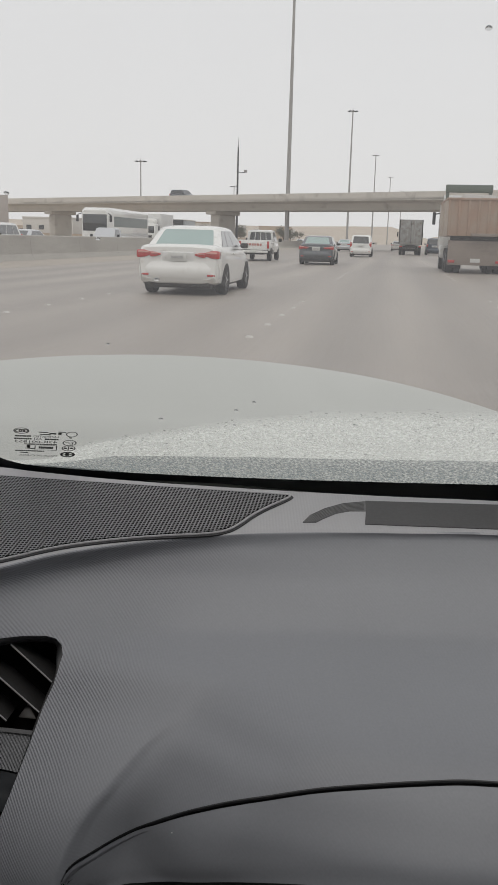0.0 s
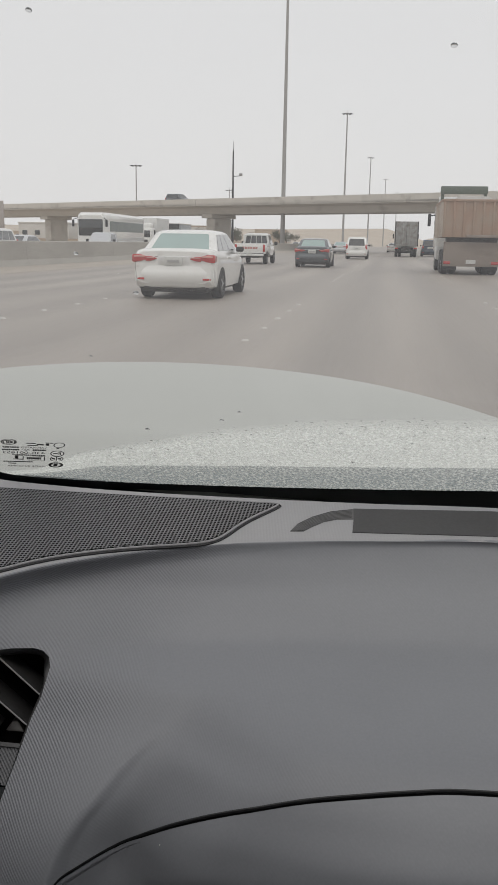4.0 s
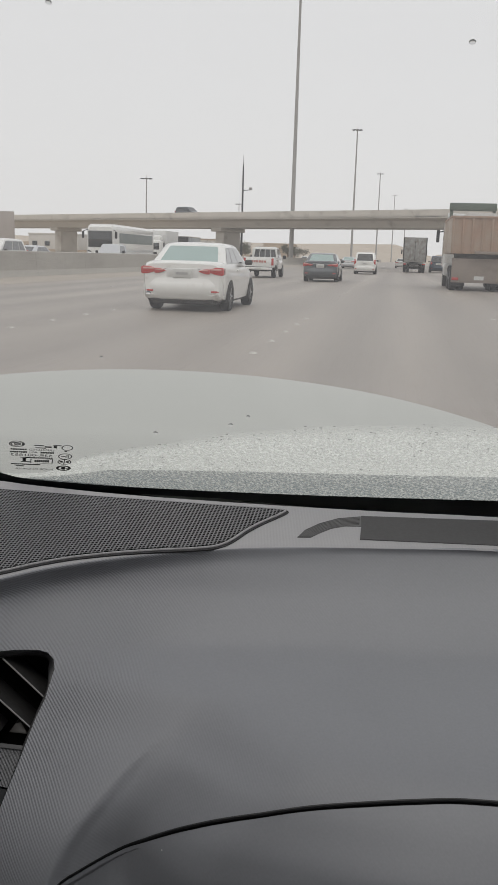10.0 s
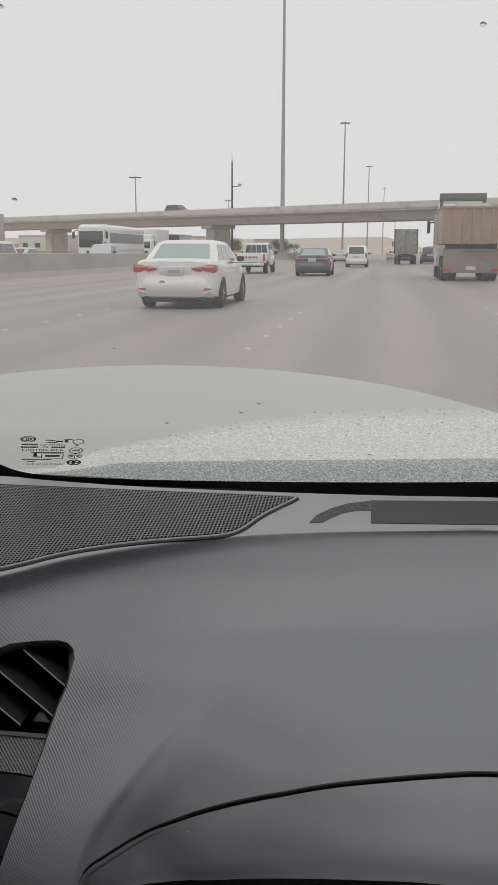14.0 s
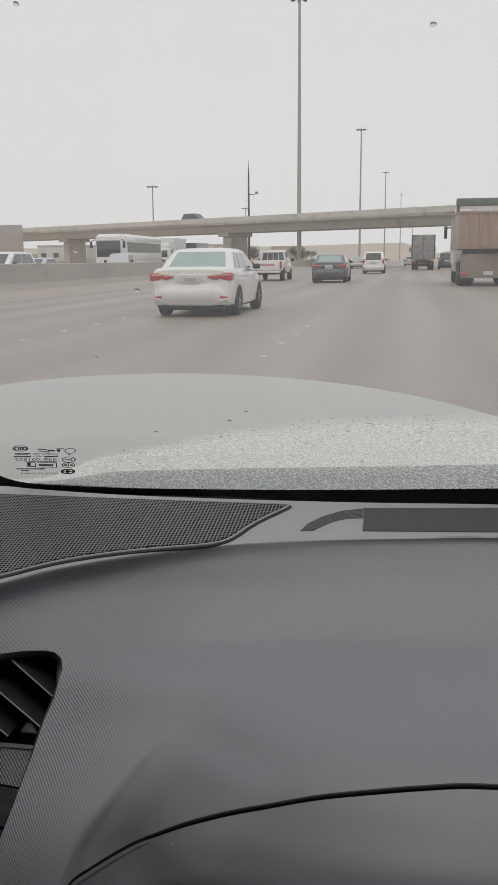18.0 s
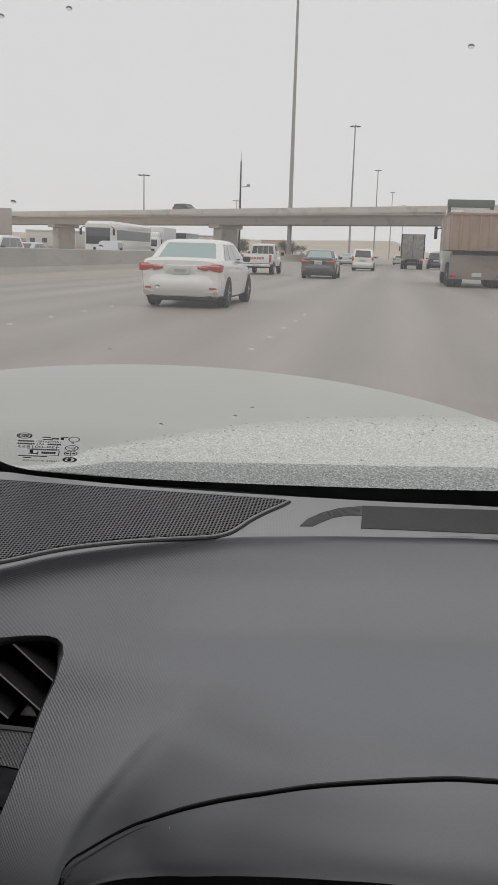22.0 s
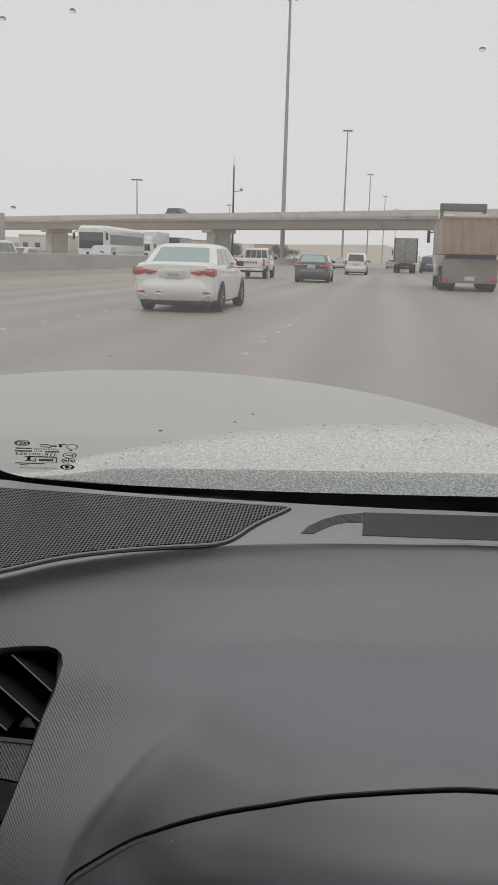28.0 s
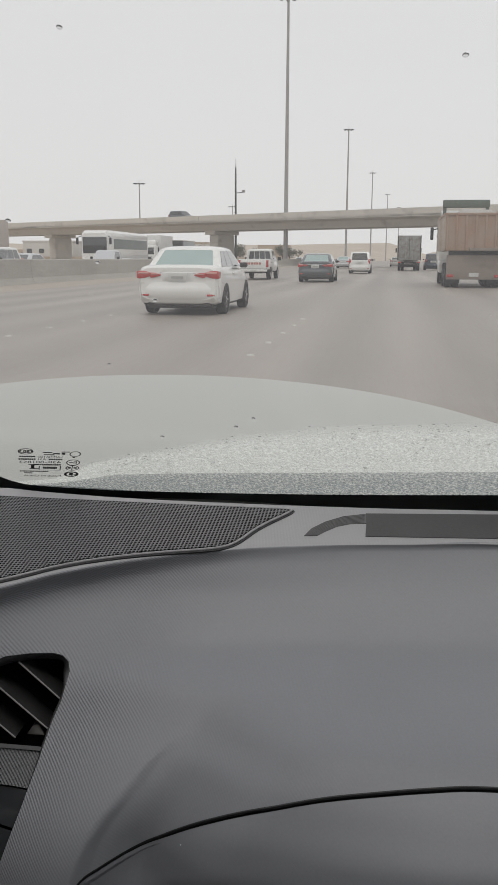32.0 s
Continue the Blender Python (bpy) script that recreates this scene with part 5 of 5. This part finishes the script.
def pickup(label, paint, at, group="traffic on the motorway", glass=None):
    """Single-cab pickup with a barred rear window."""
    ob = thing("pickup_truck", label, "pickup truck", group)
    hw = 0.87
    part("cab", loft([body_ring(y, hw * k, zb, zt) for y, k, zb, zt in ((2.32, 1.0, 0.42, 1.12), (3.6, 1.0, 0.42, 1.10), (4.3, 0.97, 0.42, 1.05), (5.0, 0.9, 0.46, 0.92), (5.2, 0.78, 0.52, 0.78))]), paint, ob)
    ring = lambda a, b, w, z: [(-w, a, z), (w, a, z), (w, b, z), (-w, b, z)]
    part("cab_roof", loft([ring(2.34, 4.05, 0.80, 1.08), ring(2.42, 3.55, 0.68, 1.68), ring(2.6, 3.35, 0.55, 1.75)]), paint, ob)
    q = [(-0.80, 2.34, 1.08), (0.80, 2.34, 1.08), (0.68, 2.42, 1.68), (-0.68, 2.42, 1.68)]
    for u in (0.09, 0.305, 0.52, 0.735):
        part("rear_window", patch(q, u, u + 0.19, 0.14, 0.86, 0.01, round_to=0.02), M["dark_glass"], ob)
    part("headboard_frame", boxed((0, 2.26, 1.62), (1.42, 0.05, 0.05), 0.015), paint, ob)
    for s in (-1, 1):
        side = [(s * 0.80, 2.34, 1.08), (s * 0.80, 4.05, 1.08), (s * 0.68, 3.55, 1.68), (s * 0.68, 2.42, 1.68)]
        if s < 0:
            side = [side[1], side[0], side[3], side[2]]
        part("side_window", patch(side, 0.12, 0.88, 0.1, 0.9, 0.01, round_to=0.03), M["dark_glass"], ob)
        part("bed_side", boxed((s * 0.81, 1.17, 0.87), (0.09, 2.26, 0.58), 0.03), paint, ob)
        part("tail_lamp", boxed((s * 0.80, 0.03, 0.90), (0.13, 0.07, 0.40), 0.02), M["red_lamp"], ob, "red tail lamp")
        part("wing_mirror", boxed((s * 1.0, 3.75, 1.18), (0.2, 0.08, 0.2), 0.03), M["black"], ob)
        part("headboard_post", boxed((s * 0.70, 2.26, 1.38), (0.05, 0.05, 0.5), 0.015), paint, ob)
        part("wheel_arch", boxed((s * 0.80, 1.05, 0.58), (0.16, 0.86, 0.42), 0.12), M["grime"], ob)
        part("side_stripe", boxed((s * 0.858, 1.6, 0.98), (0.006, 1.2, 0.05)), M["grey_paint"], ob)
        for wy in (1.05, 4.2):
            wheel(ob, s * 0.75, wy, 0.36, 0.22)
    tail = part("tailgate", boxed((0, 0.05, 0.88), (1.52, 0.07, 0.52), 0.02), paint, ob)
    for k in range(6):
        part("lettering", boxed((-0.375 + 0.15 * k, 0.008, 0.91), (0.115, 0.012, 0.12), 0.0), M["faded_red"], tail, "faded red block of the maker's mark")
    part("bed_floor", boxed((0, 1.17, 0.60), (1.6, 2.24, 0.06)), M["grime"], ob)
    part("rear_bumper", boxed((0, -0.02, 0.52), (1.6, 0.16, 0.14), 0.04), paint, ob)
    part("number_plate", boxed((0, -0.11, 0.53), (0.34, 0.02, 0.15), 0.005), M["plate"], ob)
    part("chassis", boxed((0, 2.6, 0.44), (1.0, 4.9, 0.16), 0.03), M["grime"], ob)
    ob.matrix_world = at
    return ob


pickup("white single-cab pickup with a dusty tailgate and barred rear window", M["white_paint"], on_road(-7.7, 50, 0))
pickup("grey pickup on the oncoming carriageway", M["silver_paint"], on_road(-20.5, 66, 180))


def axle(ob, y, r=0.5, half=0.98, twin=True):
    for s in (-1, 1):
        wheel(ob, s * half, y, r, 0.30)
        if twin:
            wheel(ob, s * (half - 0.33), y, r, 0.28)
    part("axle", tubed((-half, y, r), (half, y, r), 0.08, n=8), M["grime"], ob)


def tipper(at):
    ob = thing("tipper_truck", "dusty tipper lorry with a rusty brown body and white cab", "lorry", "traffic on the motorway")
    part("chassis", boxed((0, 4.2, 0.95), (0.9, 8.0, 0.28), 0.03), M["grime"], ob)
    for y in (1.3, 2.7, 6.9):
        axle(ob, y, 0.52, 1.02, y < 5)
    bed = part("tipper_body", loft([[(-1.22, y, 1.55), (1.22, y, 1.55), (1.25, y, 3.02), (-1.25, y, 3.02)] for y in (0.0, 5.4)]), M["rust"], ob, "rusty ribbed steel body", smooth=False)
    for i in range(9):
        for s in (-1, 1):
            part("rib", boxed((s * 1.285, 0.12 + 0.65 * i, 2.28), (0.06, 0.12, 1.48), 0.01), M["cream"], bed)
    for s in (-1, 1):
        part("side_plate", boxed((s * 1.245, 2.7, 2.28), (0.05, 5.30, 1.44), 0.01), M["cream"], bed, "dusty cream side plate")
    for x in (-1.2, -0.8, -0.4, 0.0, 0.4, 0.8, 1.2):
        part("rib", boxed((x, -0.015, 2.28), (0.08, 0.05, 1.46), 0.01), M["rust"], bed)
    for s in (-1, 1):
        part("top_rail", boxed((s * 1.26, 2.7, 3.04), (0.12, 5.45, 0.1), 0.02), M["rust"], bed)
    part("top_rail", boxed((0, 0.0, 3.04), (2.5, 0.1, 0.1), 0.02), M["rust"], bed)
    part("spill_lip", boxed((0.5, -0.10, 1.60), (1.5, 0.24, 0.12), 0.02), M["mud"], bed)
    tail = part("tailboard", boxed((0, 0.18, 0.86), (2.30, 0.06, 1.02), 0.02), M["mud"], ob, "muddy brown spray board behind the wheels")
    # dark box stands for the shade between the body and the spray board
    part("gap_shade", boxed((0, 0.5, 1.45), (2.1, 0.7, 0.22), 0.02), M["grime"], ob)
    for s in (-1, 1):
        part("tail_lamp", boxed((s * 0.98, 0.14, 0.50), (0.28, 0.05, 0.12), 0.02), M["red_lamp"], tail)
        part("mudflap", boxed((s * 0.85, 0.45, 0.55), (0.6, 0.03, 0.7), 0.01), M["black"], ob)
        part("mirror_arm", tubed((s * 1.15, 7.9, 2.7), (s * 1.48, 7.95, 2.65), 0.03, n=6), M["black"], ob)
        part("mirror", boxed((s * 1.48, 7.95, 2.45), (0.16, 0.12, 0.62), 0.04), M["black"], ob)
        part("fuel_tank", boxed((s * 1.0, 5.0, 0.85), (0.5, 1.3, 0.6), 0.1), M["box_white"], ob)
    part("number_plate", boxed((0, 0.13, 0.55), (0.4, 0.03, 0.16)), M["plate"], tail)
    cab = part("cab", boxed((0, 7.35, 2.05), (2.42, 2.2, 2.3), 0.16), M["white_paint"], ob, "white lorry cab")
    part("cab_rear_window", boxed((0, 6.24, 2.7), (1.3, 0.03, 0.5), 0.02), M["dark_glass"], cab)
    part("side_window", boxed((-1.21, 7.7, 2.55), (0.03, 0.9, 0.65), 0.02), M["dark_glass"], cab)
    part("side_window", boxed((1.21, 7.7, 2.55), (0.03, 0.9, 0.65), 0.02), M["dark_glass"], cab)
    part("cab_roof", loft([[(-1.12, y0, z), (1.12, y0, z), (1.06, y1, z), (-1.06, y1, z)] for y0, y1, z in ((6.35, 8.3, 3.14), (6.45, 8.1, 3.38), (6.75, 7.7, 3.52))]), M["box_white"], ob)
    guard = part("headboard_guard", boxed((0, 6.10, 3.80), (2.20, 0.35, 0.36), 0.04), M["green_paint"], ob, "green guard rail above the cab")
    for s in (-1, 1):
        part("guard_post", boxed((s * 1.0, 6.10, 3.40), (0.16, 0.14, 0.76), 0.03), M["green_paint"], guard)
    part("guard_mesh", boxed((0, 6.02, 3.28), (0.7, 0.04, 0.3), 0.01), M["mast"], guard)
    part("load_cover", loft([[(-0.95, y, 3.0), (0.95, y, 3.0), (0.6, y, 3.22), (-0.6, y, 3.26)] for y in (0.3, 5.1)]), M["box_white"], ob, "pale sheet over the load")
    ob.matrix_world = at
    return ob


tipper(on_road(3.5, 38.5))


def box_lorry(label, body, at, wide=2.35, tall=3.6, long=7.5, oncoming=False):
    ob = thing("box_lorry", label, "lorry", "traffic on the motorway")
    part("chassis", boxed((0, long / 2, 0.85), (0.9, long, 0.24), 0.03), M["grime"], ob)
    for y in (1.6, long - 1.1):
        axle(ob, y, 0.46, 0.95, y < 3)
    cargo = part("cargo_box", boxed((0, (long - 2) / 2, (tall + 1.05) / 2), (wide, long - 2.1, tall - 1.05), 0.03), body, ob)
    part("door_seam", boxed((0, 0.04, (tall + 1.05) / 2), (0.03, 0.03, tall - 1.2)), M["grime"], cargo)
    for s in (-1, 1):
        part("corner_post", boxed((s * (wide / 2 - 0.05), 0.05, (tall + 1.05) / 2), (0.1, 0.06, tall - 1.05), 0.01), M["grime"], cargo)
        part("lock_bar", tubed((s * 0.35, 0.02, 1.2), (s * 0.35, 0.02, tall - 0.15), 0.02, n=6), M["pole"], cargo)
        part("tail_lamp", boxed((s * 0.95, 0.05, 0.85), (0.3, 0.05, 0.12), 0.02), M["red_lamp"], ob)
        part("mirror", boxed((s * (wide / 2 + 0.15), long - 0.5, 2.1), (0.14, 0.1, 0.5), 0.03), M["black"], ob)
    part("rear_bar", boxed((0, 0.05, 0.62), (wide * 0.9, 0.08, 0.12), 0.02), M["grime"], ob)
    cab = part("cab", boxed((0, long - 0.95, 1.55), (2.15, 1.9, 2.1), 0.18), M["white_paint"], ob, "white lorry cab")
    part("windscreen", boxed((0, long - 0.01, 1.95), (1.85, 0.04, 0.75), 0.02), M["dark_glass"], cab)
    part("radiator_grille", boxed((0, long + 0.0, 1.15), (1.3, 0.04, 0.35), 0.02), M["grime"], cab)
    part("wind_deflector", boxed((0, long - 1.2, 2.85), (1.9, 1.1, 0.6), 0.2), M["white_paint"], ob)
    for s in (-1, 1):
        part("head_lamp", boxed((s * 0.82, long + 0.0, 0.85), (0.36, 0.05, 0.2), 0.02), M["clear_lamp"], cab)
    ob.matrix_world = at
    return ob


def coach(at):
    """Long white coach, its nose towards +y."""
    ob = thing("coach", "long white touring coach with tinted windows on the oncoming carriageway", "bus", "traffic on the motorway")
    ring = lambda y, w, z0, z1: [(w * 0.96, y, z0), (w, y, z0 + 0.3), (w, y, z1 - 0.55), (w * 0.96, y, z1 - 0.2), (w * 0.80, y, z1), (-w * 0.80, y, z1), (-w * 0.96, y, z1 - 0.2), (-w, y, z1 - 0.55), (-w, y, z0 + 0.3), (-w * 0.96, y, z0)]
    body = part("body", loft([ring(y, w, z0, z1) for y, w, z0, z1 in ((0.0, 1.18, 0.5, 3.25), (0.15, 1.25, 0.42, 3.4), (11.2, 1.25, 0.38, 3.45), (11.7, 1.22, 0.40, 3.40), (11.95, 1.12, 0.45, 3.2))]), M["white_paint"], ob)
    part("windscreen", boxed((0, 11.93, 2.22), (2.1, 0.10, 1.35), 0.04), M["dark_glass"], ob, "large dark windscreen")
    part("destination_panel", boxed((0, 11.88, 3.02), (1.7, 0.10, 0.22), 0.03), M["dark_glass"], ob)
    part("front_bumper", boxed((0, 11.92, 0.62), (2.3, 0.18, 0.34), 0.06), M["grime"], ob)
    part("rear_window", boxed((0, 0.02, 2.5), (1.9, 0.06, 0.8), 0.03), M["dark_glass"], ob)
    for s in (-1, 1):
        for i in range(7):
            part("side_window", boxed((s * 1.252, 1.25 + 1.45 * i, 2.34), (0.02, 1.44, 0.84)), M["coach_glass"], ob, "grey-green tinted side window")
        part("lower_band", boxed((s * 1.252, 5.8, 1.28), (0.012, 10.6, 0.10)), M["silver_paint"], body)
        part("head_lamp", boxed((s * 0.88, 11.95, 0.98), (0.44, 0.10, 0.22), 0.04), M["clear_lamp"], ob, "clear head lamp")
        part("tail_lamp", boxed((s * 1.02, 0.0, 1.1), (0.2, 0.06, 0.5), 0.02), M["red_lamp"], ob)
        part("mirror_arm", tubed((s * 1.1, 11.8, 3.0), (s * 1.42, 12.1, 2.85), 0.03, n=6), M["black"], ob)
        part("mirror", boxed((s * 1.44, 12.12, 2.55), (0.2, 0.14, 0.55), 0.05), M["black"], ob)
        for y in (2.6, 9.2):
            part("wheel_arch", boxed((s * 1.17, y, 0.62), (0.17, 1.20, 0.78), 0.2), M["grime"], ob)
            wheel(ob, s * 1.11, y, 0.5, 0.3)
    ob.matrix_world = at
    return ob


coach(on_road(-24.6, 84, 180))
box_lorry("grey box lorry seen from behind, far ahead", M["canvas"], on_road(1.6, 92), tall=3.5)
box_lorry("white box lorry on the oncoming carriageway", M["box_white"], on_road(-27.2, 104, 180), tall=3.7)
# a dark car up on the flyover
passenger_car("suv", "dark grey car crossing on the flyover", M["grey_paint"], M["dark_glass"], 4.7, 1.88, 1.78, 1.09, SUV, (0.08, 3.7, 0.36, 2.8, 0.80), (0.95, 3.75), 0.37,
                   [(0.10, 1.0, 0.18, 0.34, 0.16, 0.86)], Matrix.Translation(on_line(-34) + SIDE * -4.2 + Vector((0, 0, 7.25))) @ Matrix.Rotation(math.atan2(DIR.y, DIR.x) - math.pi / 2, 4, "Z"), plate_z=0.9)

# ---- beside the motorway, far off ----
def showroom(x, y):
    ob = thing("showroom", "low grey showroom with glazed front and a lettered fascia", "building")
    part("wall", boxed((0, 0, 3.0), (22, 14, 6.0), 0.1), M["wall_grey"], ob)
    part("fascia", boxed((4, -7.1, 5.4), (13, 0.3, 1.5), 0.05), M["mast"], ob, "dark fascia")
    part("fascia_bar", boxed((4, -7.3, 5.4), (7, 0.1, 0.5)), M["sign_white"], ob)
    for i in range(9):
        w = part("window", boxed((-9.6 + 2.4 * i, -7.05, 2.3), (2.1, 0.12, 3.2)), M["car_glass"], ob)
        part("frame", boxed((-8.4 + 2.4 * i, -7.1, 2.3), (0.14, 0.16, 3.3)), M["pole"], w)
    part("side_wing", boxed((-15, 2, 2.6), (9, 10, 5.2), 0.1), M["wall_white"], ob)
    part("roof", boxed((0, 0, 6.1), (22.4, 14.4, 0.25), 0.05), M["wall_white"], ob)
    ob.location = (x, y, ROAD)
    return ob


showroom(-70, 262)


def block(x, y, w, d, h, material, n, label):
    ob = thing("house", label, "building", "low buildings in the desert")
    part("wall", boxed((0, 0, h / 2), (w, d, h), 0.05), material, ob)
    part("parapet", boxed((0, 0, h + 0.2), (w + 0.3, d + 0.3, 0.45), 0.05), material, ob)
    for i in range(n):
        part("window", boxed((-w / 2 + w * (i + 0.5) / n, -d / 2 - 0.03, h * 0.55), (w / n * 0.4, 0.1, h * 0.22)), M["dark_glass"], ob)
    ob.location = (x, y, ground_z(x, y) - 0.1)
    return ob


rng = random.Random(11)
block(-104, 268, 16, 10, 6, M["wall_white"], 4, "plain white flat-roofed building")
for i in range(16):
    y = rng.uniform(330, 640)
    x = -rng.uniform(0.08, 0.42) * y
    block(x, y, rng.uniform(9, 22), 9, rng.uniform(3.5, 7), M["wall_sand"] if i % 3 else M["wall_white"], rng.randint(2, 5), "low sand-coloured flat-roofed building")
for i in range(5):
    y = rng.uniform(420, 700)
    block(rng.uniform(0.16, 0.34) * y, y, rng.uniform(12, 24), 9, rng.uniform(3.5, 6), M["wall_sand"], rng.randint(2, 5), "low sand-coloured flat-roofed building")
tagged(finish(loft([[(x, 215 + 0.12 * x, z) for x, z in ((-150, 0), (-28, 0), (-28, 1.6), (-150, 1.6))], [(x, 215.4 + 0.12 * x, z) for x, z in ((-150, 0), (-28, 0), (-28, 1.6), (-150, 1.6))]]), "boundary_wall", M["wall_sand"], smooth=False), "low sand-coloured boundary wall", "wall")


def tree(x, y, high, seed):
    r = random.Random(seed)
    ob = thing("tree", "small roadside tree with a thin crown, paled for haze", "tree", "trees along the motorway")
    bm = bmesh.new()
    tube(bm, (0, 0, 0), (0, 0, high * 0.5), 0.14, 0.08, 8)
    tips = []
    for i in range(6):
        a = r.uniform(0, 6.28)
        tip = Vector((math.cos(a) * high * 0.3, math.sin(a) * high * 0.3, high * r.uniform(0.6, 0.85)))
        tube(bm, (0, 0, high * r.uniform(0.3, 0.5)), tip, 0.05, 0.02, 6)
        tips.append(tip)
    part("trunk", bm, M["bark"], ob)
    verts, faces = [], []
    for i in range(420):
        c = r.choice(tips) + Vector((r.gauss(0, 1), r.gauss(0, 1), r.gauss(0, 0.8))) * high * 0.13
        n = Vector((r.gauss(0, 1), r.gauss(0, 1), r.gauss(0, 1))).normalized()
        t = n.orthogonal().normalized() * high * 0.045
        b = n.cross(t) * 0.6
        k = len(verts)
        verts += [c - t, c + b, c + t, c - b]
        faces.append((k, k + 1, k + 2, k + 3))
    me = bpy.data.meshes.new("crown")
    me.from_pydata(verts, [], faces)
    me.materials.append(M["leaf"])
    new("crown", me).parent = ob
    ob.location = (x, y, ROAD)
    return ob


first = [tree(-40, 235, 4.5, 3), tree(-58, 232, 3.8, 8)]
for i in range(22):
    y = rng.uniform(230, 420)
    copy_thing(first[i % 2], pose(-rng.uniform(0.08, 0.36) * y, y, ROAD, 0, 0, rng.uniform(0, 360)))


# the car's own outer skin, so that it stands on the road
own = thing("own_car", "white car that carries the cabin, standing on the asphalt", "car")
CX, SKIN = -0.38, M["white_paint"]
for s in (-1, 1):
    x = CX + s * 0.86
    for y in (1.75, -0.98):
        wheel(own, x - s * 0.11, y, 0.315, 0.205).location.z += ROAD
    arch = [(-2.05, 0.40), (-2.02, 0.68), (-1.90, 0.95), (-1.6, 1.05), (-0.6, 1.07), (0.6, 1.06), (1.04, 1.03), (1.6, 0.98), (2.2, 0.86), (2.47, 0.70), (2.52, 0.52), (2.46, 0.40)]
    for wy in (1.75, -0.98):
        arch += [(wy + 0.37 * math.cos(a), 0.51 + 0.37 * math.sin(a)) for a in steps(-0.1, math.pi + 0.1, 12)]
    bm = bmesh.new()
    loft([[(x, py, pz) for py, pz in arch], [(x - s * 0.03, py, pz) for py, pz in arch]], bm=bm)
    bmesh.ops.triangulate(bm, faces=[f for f in bm.faces if len(f.verts) > 4])
    part("side_panel", bm, SKIN, own, smooth=False)
part("roof_skin", boxed((CX, -0.80, 1.69), (1.44, 1.92, 0.04), 0.018), SKIN, own)
part("tail_panel", boxed((CX, -2.04, 0.68), (1.66, 0.05, 0.74), 0.02), SKIN, own)
part("boot_shelf", boxed((CX, -1.92, 1.03), (1.66, 0.26, 0.04), 0.015), SKIN, own)
part("nose_panel", boxed((CX, 2.48, 0.52), (1.66, 0.06, 0.46), 0.025), SKIN, own)
part("underbody", boxed((CX, 0.2, 0.40), (1.30, 4.2, 0.10), 0.03), M["grime"], own)
